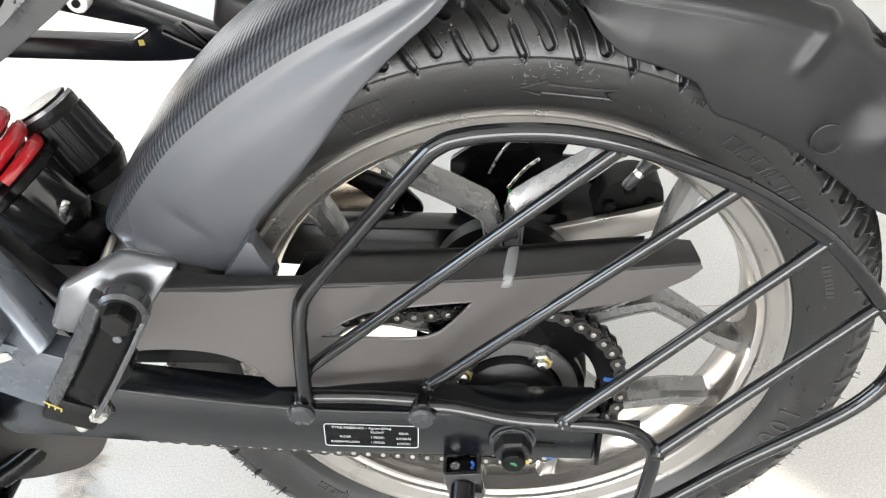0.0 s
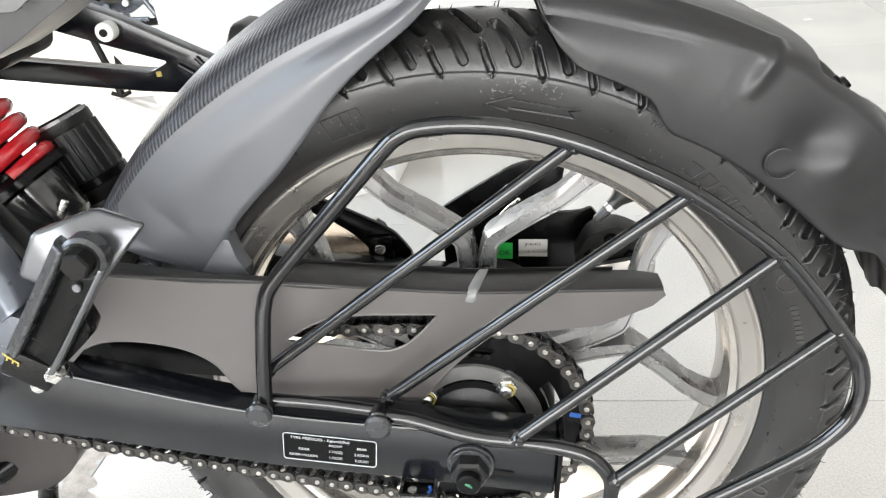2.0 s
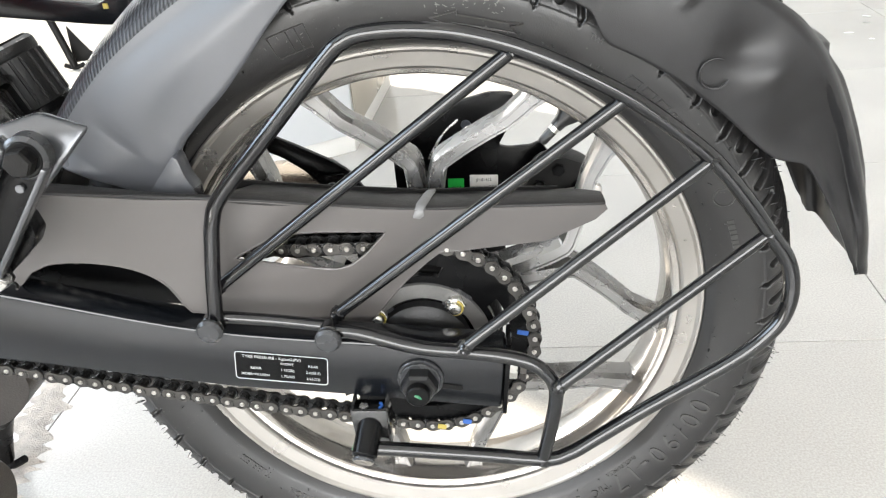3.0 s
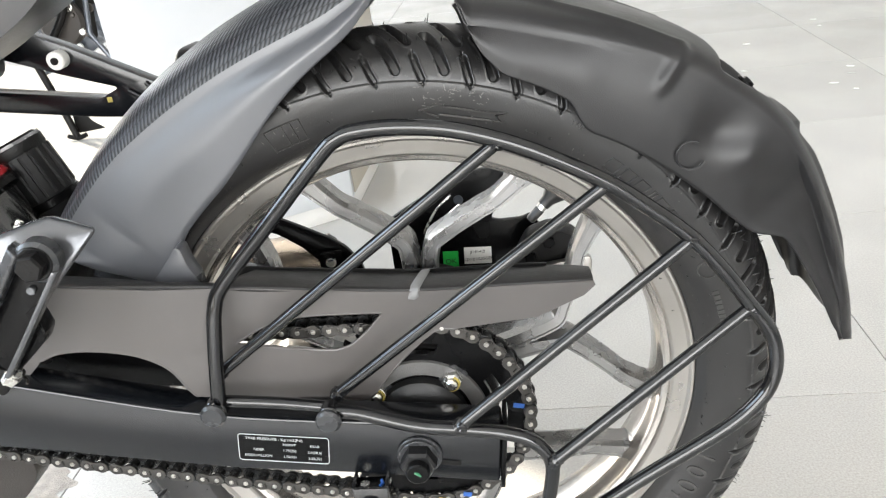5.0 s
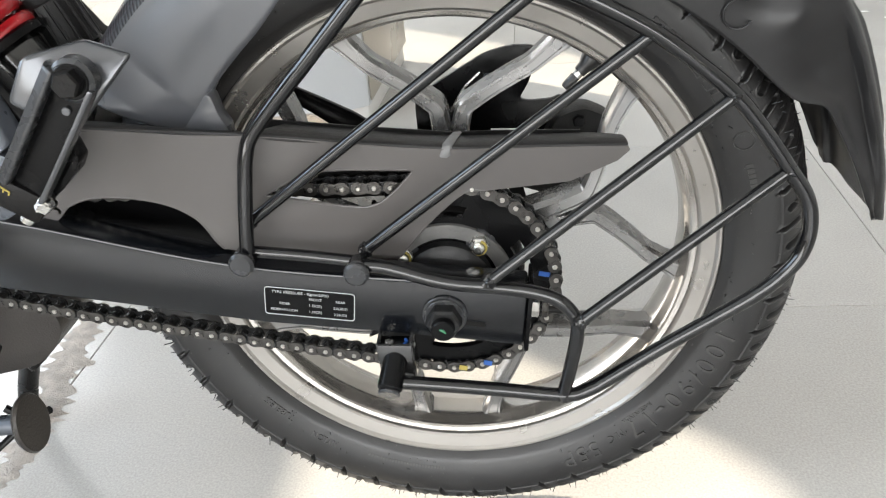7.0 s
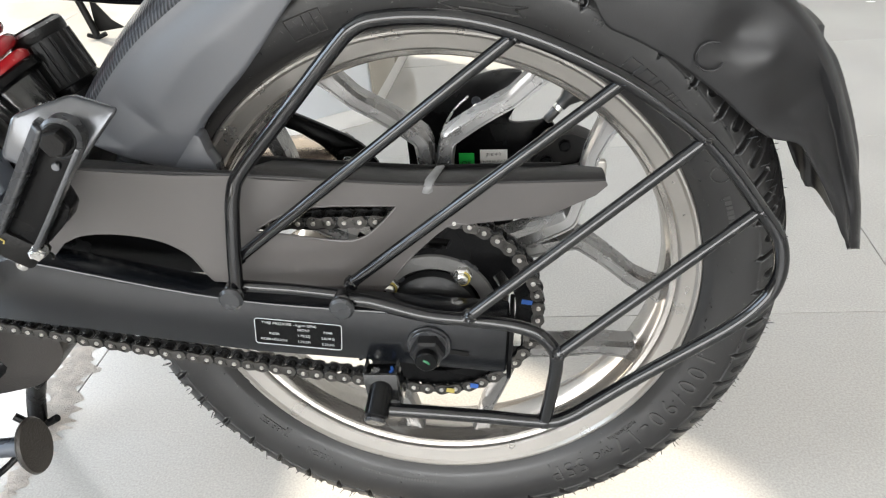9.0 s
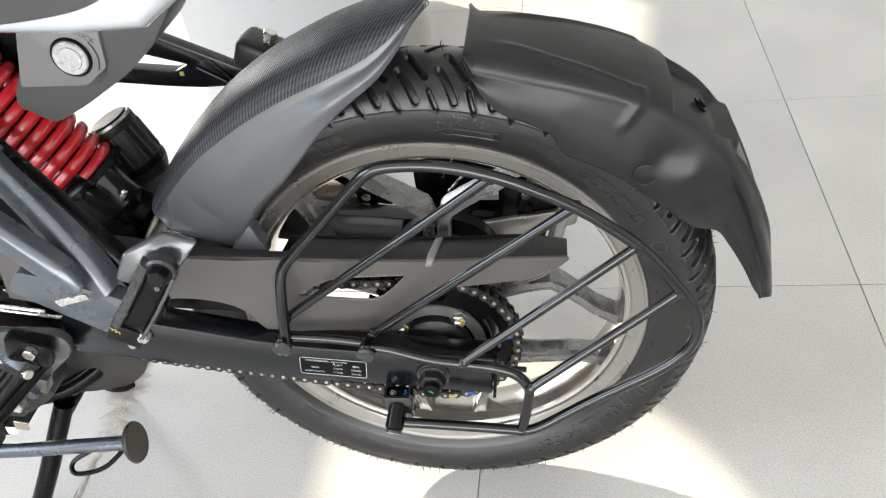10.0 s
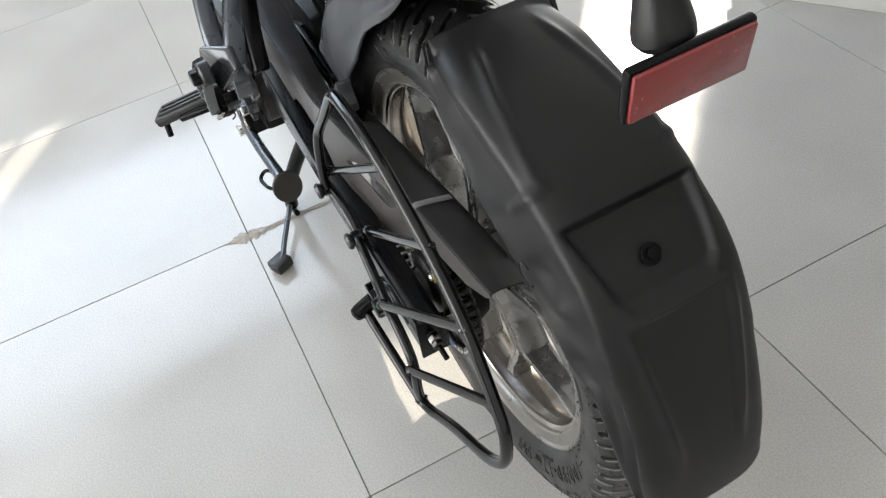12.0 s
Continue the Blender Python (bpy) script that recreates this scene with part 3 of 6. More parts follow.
    for rr in (0.2455, 0.263):
        tube([on_side(rr, 104 + q * 0.8) for q in range(9)], 0.0006, 6, bm)
    tagged(part("moulded_mark", bm, M_LETTER, tyre, "raised moulded mark"), kind="stuff")
    # pale scuffs where the tyre was handled
    bm = bmesh.new()
    rng = random.Random(21)
    for r0, a0, sr, sa, n_ in ((0.2690, 79.2, 0.0035, 0.9, 34), (0.2680, 83.2, 0.0040, 0.8, 16), (0.2590, 82.0, 0.0020, 1.2, 14), (0.2660, 74.5, 0.0030, 1.0, 12), (0.2540, 106.8, 0.0040, 1.4, 12), (0.2470, 60.0, 0.0030, 3.0, 10)):
        for q in range(n_):
            r1, a1 = r0 + rng.gauss(0, sr), a0 + rng.gauss(0, sa)
            dr, da = rng.gauss(0, 0.0012), rng.gauss(0, 0.35)
            tube([on_side(r1, a1, -0.0001), on_side(r1 + dr, a1 + da, -0.0001)], rng.uniform(0.00020, 0.00050), 4, bm)
    tagged(part("scuff", bm, M_SCUFF, tyre, "pale scuffs on the rubber"), kind="stuff")
    # vent hairs left from the mould
    bm = bmesh.new()
    rng = random.Random(3)
    for q in range(420):
        a = q * 0.857 + rng.random() * 1.2
        r0, y0 = rng.choice(((0.3058, 0.006), (0.2995, -0.0285), (0.2868, -0.0450), (0.2995, 0.0285), (0.290, -0.042)))
        p = polar(r0, a, y0)
        out = (polar(1, a) - WHEEL) * (0.9 if r0 > 0.295 else 0.55) + Vector((0, -0.25 if y0 < 0 else 0.2, 0)) + Vector((rng.uniform(-.4, .4), rng.uniform(-.2, .2), rng.uniform(-.4, .4)))
        ln = rng.uniform(0.003, 0.0080)
        tube([p - out.normalized() * 0.001, p + out.normalized() * ln], [0.00055, 0.0003], 5, bm)
    for q in range(220):
        a = rng.random() * 360
        r0 = rng.choice((0.241, 0.252, 0.2755))
        p = Vector((r0 * math.cos(radians(a)), side_y(r0), AX + r0 * math.sin(radians(a))))
        tube([p + Vector((0, 0.001, 0)), p + Vector((rng.uniform(-.002, .002), -rng.uniform(0.0006, 0.003), rng.uniform(-.002, .002)))], [0.0006, 0.0004], 5, bm)
    tagged(part("vent_hair", bm, M_RUBBER, tyre, "short rubber hairs left from the mould"), kind="stuff")


build_tyre()

# wheel ----------------------------------------------------------------------


def build_wheel():
    half = [(0.2318, -0.0372), (0.2305, -0.0386), (0.2285, -0.0384), (0.2262, -0.0360), (0.2150, -0.0335), (0.2132, -0.0318), (0.2122, -0.0290), (0.2085, -0.0278), (0.2070, -0.0262),
            (0.2062, -0.0200), (0.2040, -0.0160), (0.2030, -0.0100), (0.2030, 0.0)]
    prof = half[6:] + [(r, -y) for r, y in half[-2:5:-1]] + [(0.2180, 0.020), (0.2120, 0.008), (0.2120, -0.008), (0.2180, -0.020)]
    wheel = part("rear_wheel", lathe(prof, 200, close=True), M_BARREL, bike, "silver alloy wheel with five forked spokes", sharp=24)
    for side in (1, -1):
        ring = [(r, y * side) for r, y in half[:7] + [(0.2180, -0.0250), (0.2310, -0.0330)]]
        part("rim_flange", lathe(ring, 200, close=True), M_ALLOY, wheel, "satin grey rim flange", sharp=24)
    hub = [(0.010, -0.052), (0.040, -0.052), (0.043, -0.049), (0.046, -0.030), (0.044, 0.0), (0.046, 0.030), (0.050, 0.048), (0.048, 0.052), (0.010, 0.052)]
    part("hub", lathe(hub, 72, close=True), M_HUBGREY, wheel, "cast grey hub")

    def spoke_bar(base, side):
        """One prong: from the hub out to the rim, bent in the middle, with a ridge along its seen face."""
        key = [(0.040, 3.0, 0.0110, 0.020), (0.100, 4.0, 0.0082, 0.0175), (0.122, 4.8, 0.0076, 0.0170), (0.1285, 5.7, 0.0074, 0.0165), (0.1340, 8.0, 0.0072, 0.0160), (0.1480, 13.6, 0.0070, 0.0150), (0.1640, 18.9, 0.0070, 0.0145), (0.1715, 21.1, 0.0070, 0.0142), (0.1790, 22.7, 0.0071, 0.0140), (0.198, 25.2, 0.0085, 0.0140), (0.2085, 26.0, 0.0135, 0.0150)]
        line = smooth_line([(*(polar(r, base + side * d) - WHEEL), ) for r, d, _, _ in key], 6)
        n = len(line)
        wid = np.interp(np.linspace(0, 1, n), np.linspace(0, 1, len(key)), [k[2] for k in key])
        dep = np.interp(np.linspace(0, 1, n), np.linspace(0, 1, len(key)), [k[3] for k in key])
        bm = bmesh.new()
        rings = []
        for i, p in enumerate(line):
            d = (line[min(i + 1, n - 1)] - line[max(i - 1, 0)]).normalized()
            s = Vector((-d.z, 0, d.x))
            w, h = wid[i], dep[i]
            prof2 = [(-w, -h * 0.55), (-w * 0.74, -h), (-w * 0.50, -h), (-w * 0.42, -h * 0.93), (w * 0.42, -h * 0.93), (w * 0.50, -h), (w * 0.74, -h), (w, -h * 0.55), (w * 0.9, h * 0.7), (w * 0.6, h), (-w * 0.6, h), (-w * 0.9, h * 0.7)]
            rings.append([bm.verts.new(WHEEL + p + s * a + Vector((0, b, 0))) for a, b in prof2])
        k = len(rings[0])
        for a, b in zip(rings, rings[1:]):
            for j in range(k):
                bm.faces.new((a[j], a[(j + 1) % k], b[(j + 1) % k], b[j]))
        bm.faces.new(rings[0])
        bm.faces.new(rings[-1])
        bmesh.ops.recalc_face_normals(bm, faces=bm.faces[:])
        return bm

    for i in range(5):
        base = 86.8 - 72 * i
        bm = merge(spoke_bar(base, 1), spoke_bar(base, -1))
        part("spoke", bm, M_SPOKE, wheel, "forked cast spoke", sharp=18)
    # tyre valve with its cap
    v0, v1 = polar(0.2045, 51.8, 0.0), Vector((0.1053, -0.004, 0.4764))
    d = (v1 - v0).normalized()
    bm = tube([v0 - d * 0.004, v0 + d * 0.004, v0 + d * 0.012, v0 + d * 0.018], [0.0105, 0.0100, 0.0058, 0.0052], 18)
    valve = part("valve", bm, M_RUBBER, wheel, "black rubber tyre valve")
    part("valve_nut", rod(v0 + d * 0.018, v0 + d * 0.022, 0.0042, 14), M_BRIGHT, wheel)
    bm = tube([v0 + d * 0.022, v0 + d * 0.033, v0 + d * 0.035], [0.0044, 0.0042, 0.0030], 10)
    part("valve_cap", bm, M_RUBBER, wheel, "ribbed black valve cap")
    # sprocket carrier
    part("sprocket_carrier", lathe([(0.012, -0.066), (0.060, -0.066), (0.063, -0.062), (0.064, -0.050), (0.060, -0.040), (0.012, -0.040)], 72, close=True), M_DARK, bike, "dark cast sprocket carrier")
    part("brake_drum", lathe([(0.012, 0.082), (0.055, 0.082), (0.066, 0.074), (0.068, 0.054), (0.012, 0.054)], 72, close=True), M_DARK, bike, "dark cast brake drum")


build_wheel()

# sprocket and chain ----------------------------------------------------------
PITCH, TEETH = 0.0127, 44
R_S = PITCH / 2 / math.sin(math.pi / TEETH)
Y_S = -0.0735


def build_sprocket():
    prof = []
    for i in range(TEETH):
        a = 360 / TEETH * i
        for da, r in ((-2.9, R_S - 0.0040), (-1.9, R_S - 0.0036), (-1.0, R_S + 0.0010), (-0.45, R_S + 0.0046), (0.45, R_S + 0.0046), (1.0, R_S + 0.0010), (1.9, R_S - 0.0036), (2.9, R_S - 0.0040)):
            p = polar(r, a + 360 / TEETH / 2 + da)
            prof.append((p.x, p.z))
    holes = []
    for i in range(4):
        a = 52 + 45 + 90 * i
        ring = [polar(0.070, a + q) for q in np.linspace(-24, 24, 12)] + [polar(0.060, a + q) for q in np.linspace(22, -22, 10)]
        holes.append([(p.x, p.z) for p in ring])
    holes.append([(p.x, p.z) for p in (polar(0.030, q) for q in range(0, 360, 10))])
    spr = part("sprocket", plate(prof, Y_S - 0.0033, Y_S + 0.0033, holes, 0.0004, seg=1), M_BLACK, bike, "black toothed rear sprocket")
    part("ring", lathe([(0.0420, -0.0800), (0.0535, -0.0790), (0.0545, -0.0770), (0.0545, -0.0768), (0.0420, -0.0768)], 80, close=True), M_HUBGREY, spr, "light grey collar ring")
    part("hub_cap", lathe([(0.0005, -0.0985), (0.0150, -0.0980), (0.0220, -0.0960), (0.0230, -0.0900), (0.0330, -0.0885), (0.0375, -0.0850), (0.0385, -0.0775), (0.0005, -0.0775)], 72, close=True), M_SATIN, spr, "satin black hub cap")
    part("spacer", lathe([(0.0100, -0.1000), (0.0205, -0.1000), (0.0215, -0.0990), (0.0215, -0.0960), (0.0100, -0.0960)], 48, close=True), M_HUBGREY, spr, "grey axle spacer")
    for i in range(4):
        c = polar(0.0445, 52 + 90 * i, 0)
        y = Y_S - 0.0033
        tab = plate(rounded([(c.x - 0.011, c.z - 0.010), (c.x + 0.010, c.z - 0.012), (c.x + 0.0135, c.z + 0.004), (c.x + 0.004, c.z + 0.0135), (c.x - 0.010, c.z + 0.010)], 0.002), y - 0.0016, y, (), 0.0003, seg=1)
        nut = part("nut", hexnut((c.x, y - 0.0016, c.z), (c.x, y - 0.0085, c.z), 0.0084, turn=0.3), M_BRIGHT, spr, "bright plated nut")
        part("lock_tab", tab, M_PEG, spr, "bent steel lock tab")
        part("stud", rod((c.x, y - 0.0085, c.z), (c.x, y - 0.0135, c.z), 0.0050, 16, edge=0.0022), M_BRIGHT, spr, "domed plated stud")
        part("paint_ring", tube([(c.x + 0.0062 * math.cos(q), y - 0.0088, c.z + 0.0062 * math.sin(q)) for q in np.linspace(-1.9, 1.2, 12)], 0.0011, 6), M_YELLOW, spr, "yellow paint dab round the stud")
    bm = bmesh.new()
    p = polar(0.080, 2.0)
    block((0.010, 0.0006, 0.0045), (p.x, Y_S - 0.0036, p.z), (0, 12, 0), 0.0002, 1, bm)
    part("paint_mark", bm, M_BLUE, spr, "blue paint mark")


def link_plate(y0, y1, h=0.0058):
    out = []
    for i in range(9):
        a = radians(90 + 180 * i / 8)
        out.append((-PITCH / 2 + h * math.cos(a), h * math.sin(a)))
    out.append((0, -h * 0.72))
    for i in range(9):
        a = radians(-90 + 180 * i / 8)
        out.append((PITCH / 2 + h * math.cos(a), h * math.sin(a)))
    out.append((0, h * 0.72))
    return plate(out, y0, y1, (), 0.0)


def build_chain():
    pin, plates, inner = M_PIN, M_CHAIN, M_ROLLER
    # path of the pins: lower run, round the rear sprocket, upper run, round the front sprocket
    front, rf = Vector((-0.545, 0, 0.403)), 0.033
    rear, rr = Vector((0, 0, AX)), R_S
    def tangent(sign):
        d = front - rear
        L = math.hypot(d.x, d.z)
        base = math.atan2(d.z, d.x)
        t = base + sign * math.acos((rr - rf) / L)
        return t
    lo, up = tangent(1), tangent(-1)
    pts = []
    a_lo = lo if math.sin(lo) < 0 else up
    a_up = up if a_lo == lo else lo
    fr_lo, re_lo = front + rf * Vector((math.cos(a_lo), 0, math.sin(a_lo))), rear + rr * Vector((math.cos(a_lo), 0, math.sin(a_lo)))
    fr_up, re_up = front + rf * Vector((math.cos(a_up), 0, math.sin(a_up))), rear + rr * Vector((math.cos(a_up), 0, math.sin(a_up)))
    sag = 0.006
    for i in range(200):
        t = i / 200
        p = fr_lo.lerp(re_lo, t)
        p.z -= sag * 4 * t * (1 - t)
        pts.append(p)
    a0, a1 = a_lo % (2 * math.pi), a_up % (2 * math.pi)
    if a1 < a0:
        a1 += 2 * math.pi
    for i in range(200):
        a = a0 + (a1 - a0) * i / 200
        pts.append(rear + rr * Vector((math.cos(a), 0, math.sin(a))))
    for i in range(200):
        pts.append(re_up.lerp(fr_up, i / 200))
    b0, b1 = a_up % (2 * math.pi), a_lo % (2 * math.pi)
    if b1 < b0:
        b1 += 2 * math.pi
    for i in range(80):
        a = b0 + (b1 - b0) * i / 80
        pts.append(front + rf * Vector((math.cos(a), 0, math.sin(a))))
    P = np.array([[p.x, p.z] for p in pts + pts[:1]])
    run = np.r_[0, np.cumsum(np.hypot(*np.diff(P, axis=0).T))]
    n = int(run[-1] / PITCH) // 2 * 2
    s = np.linspace(0, run[-1], n, endpoint=False)
    pins = np.c_[np.interp(s, run, P[:, 0]), np.interp(s, run, P[:, 1])]

    def outer_mesh():
        bm = merge(link_plate(-0.0078, -0.0062), link_plate(0.0062, 0.0078))
        k = len(bm.faces)
        for x in (-PITCH / 2, PITCH / 2):
            rod((x, -0.0092, 0), (x, 0.0092, 0), 0.0021, 10, bm, 0.0006)
        for i, f in enumerate(bm.faces):
            f.material_index = 0 if i < k else 1
        bm.faces.ensure_lookup_table()
        return bm

    def inner_mesh():
        bm = merge(link_plate(-0.0060, -0.0045), link_plate(0.0045, 0.0060))
        for x in (-PITCH / 2, PITCH / 2):
            rod((x, -0.0045, 0), (x, 0.0045, 0), 0.0043, 12, bm)
        return bm

    chain = part("chain", lathe([(0.012, -0.0765), (0.030, -0.0765), (0.030, -0.0705), (0.012, -0.0705)], 32, close=True, axis_z=0), M_CHAIN, bike, "oiled steel drive chain")
    chain.matrix_world = pose(front.x, 0, front.z)
    bpy.context.view_layer.update()
    proto = [part("outer_link", outer_mesh(), (plates, pin)), part("inner_link", inner_mesh(), (inner, inner))]
    marked = {}
    for i in range(n):
        a, b = pins[i], pins[(i + 1) % n]
        c = (a + b) / 2
        ang = math.atan2(b[1] - a[1], b[0] - a[0])
        m = Matrix.Translation((c[0], Y_S, c[1])) @ Matrix.Rotation(-ang, 4, "Y")
        o = new(proto[i % 2].data.name.split(".")[0], proto[i % 2].data)
        o.parent = chain
        o.matrix_parent_inverse = chain.matrix_world.inverted()
        o.matrix_world = m
        if i % 2 == 0:
            marked[i] = (o, c)
    # the joining link carries yellow and blue paint
    low = sorted(marked.values(), key=lambda q: (q[1][0] - 0.006) ** 2 + (q[1][1] - 0.247) ** 2)
    for (o, c), mat, dx in zip(low[:2], (M_YELLOW, M_BLUE), (0.002, -0.001)):
        part("paint_mark", block((0.0075, 0.0008, 0.0050), (c[0] + dx, Y_S - 0.0090, c[1]), (0, 12, 0), 0.0003, 1), mat, chain, "paint dab on the joining link")
    for o in proto:
        bpy.data.objects.remove(o)


build_sprocket()
build_chain()

# swingarm and axle -----------------------------------------------------------


def build_swingarm():
    top = [(-0.392, 0.402), (-0.388, 0.430), (-0.376, 0.444), (-0.313, 0.4285), (-0.157, 0.3865), (0.0, 0.3655), (0.066, 0.3570)]
    bot = [(0.060, 0.3030), (-0.054, 0.3205), (-0.146, 0.3325), (-0.335, 0.3690), (-0.380, 0.3780), (-0.389, 0.3850)]
    arm = part("swingarm", plate(top + bot, -0.1265, -0.0985, (), 0.0022), M_SWING, bike, "black box-section swingarm")
    # lip welded along the top
    part("top_lip", tube(smooth_line([(x, -0.1262, z - 0.0006) for x, z in top[2:]], 6), 0.0016, 8), M_SWING, arm)
    part("end_plate", block((0.0035, 0.034, 0.062), (0.0655, -0.112, 0.330), (0, 6, 0), 0.0008), M_BLACK, arm, "folded chain adjuster end plate")
    # axle
    y = -0.1265
    part("washer", rod((0, y, AX), (0, y - 0.0032, AX), 0.0178, 36, edge=0.0006), M_PEG, arm, "dark grey washer")
    part("nut_flange", rod((0, y - 0.0032, AX), (0, y - 0.0055, AX), 0.0160, 32, edge=0.0006), M_PEG, arm, "dark grey nut flange")
    part("axle_nut", hexnut((0, y - 0.0055, AX), (0, y - 0.0170, AX), 0.0142, turn=0.2), M_SATIN, arm, "black six-sided axle nut")
    bm = rod((0, y - 0.0170, AX), (0, y - 0.0245, AX), 0.0090, 24, edge=0.0010)
    axle = part("axle_end", bm, M_BLACK, arm, "axle end with a green paint dab")
    part("paint_mark", tube([(-0.0022, y - 0.0246, AX + 0.0022), (0.0004, y - 0.0246, AX + 0.0012), (0.0024, y - 0.0246, AX - 0.0014)], [0.0008, 0.0013, 0.0006], 8), M_GREENPAINT, arm, "green paint dab")
    slot = rounded([(0.014, 0.3255), (0.031, 0.3225), (0.032, 0.3265), (0.015, 0.330)], 0.002)
    part("adjuster_slot", plate(slot, y - 0.0010, y + 0.002, (), 0.0003, seg=1), M_DARK, arm)
    # adjuster bolt
    a = Vector((0.066, -0.1130, 0.3300))
    d = Vector((0.985, 0, -0.11)).normalized()
    part("adjuster_bolt", rod(a, a + d * 0.032, 0.0030, 12), M_DARK, arm)
    part("adjuster_nut", hexnut(a + d * 0.002, a + d * 0.008, 0.0070), M_BRIGHT, arm, "zinc plated lock nut")
    part("adjuster_nut", hexnut(a + d * 0.010, a + d * 0.015, 0.0068), M_CHAIN, arm, "dark lock nut")
    # far arm and bridge
    part("right_arm", plate(top + bot, 0.0985, 0.1265, (), 0.0022), M_SWING, arm, "black box-section right arm")
    part("bridge", block((0.055, 0.20, 0.07), (-0.415, 0, 0.425), (0, -15, 0), 0.008), M_BLACK, arm)
    # pressure label
    slope = math.atan2(0.3573 - 0.3677, 0.0707)
    cx, cz, w, h = -0.1063, 0.3498, 0.0725, 0.0262

    def spot(x, yy, d):
        return Vector((cx + x * math.cos(slope) - yy * math.sin(slope), y - 0.0004 - d, cz + x * math.sin(slope) + yy * math.cos(slope)))

    back = rounded([(-w / 2, -h / 2), (w / 2, -h / 2), (w / 2, h / 2), (-w / 2, h / 2)], 0.003)
    bm = bmesh.new()
    vs = [bm.verts.new(spot(p.x, p.y, 0.0)) for p in back]
    bm.faces.new(vs)
    bmesh.ops.recalc_face_normals(bm, faces=bm.faces[:])
    label = part("pressure_label", bm, M_BLACK, arm, "black tyre pressure label with white print")
    bm = tube([spot(p.x * 0.985, p.y * 0.97, 0.0002) for p in back], 0.00042, 6, closed=True)
    part("border", bm, M_PRINT, label)
    for text, x, yy, size in (("TYRE PRESSURE - Kg/cm2(Psi)", -0.0075, 0.0088, 0.0036), ("FRONT", 0.0045, 0.0040, 0.0032), ("REAR", 0.0245, 0.0036, 0.0032), ("RIDER", -0.0200, -0.0018, 0.0032),
                              ("1.75(25)", 0.0045, -0.0018, 0.0032), ("2.0(28.5)", 0.0245, -0.0024, 0.0032), ("RIDER+PILLION", -0.0205, -0.0078, 0.0032), ("1.75(25)", 0.0045, -0.0078, 0.0032), ("2.25(32)", 0.0245, -0.0084, 0.0032)):
        part("print", letters(text, size, 0.0002, lambda a_, b_, d_: spot(x + a_, yy + b_, 0.0001 + d_)), M_PRINT, label)
    # footrest lug of the ladies' guard under the arm
    part("guard_lug", block((0.022, 0.024, 0.020), (-0.0445, -0.1290, 0.2985), (0, -6, 0), 0.003), M_GLOSS, arm, "glossy black welded lug")


build_swingarm()

# chain cover -----------------------------------------------------------------


def cover_y(x):
    return max(-0.110, -0.083 + 0.15 * x) if x < 0 else -0.083 + 0.07 * x


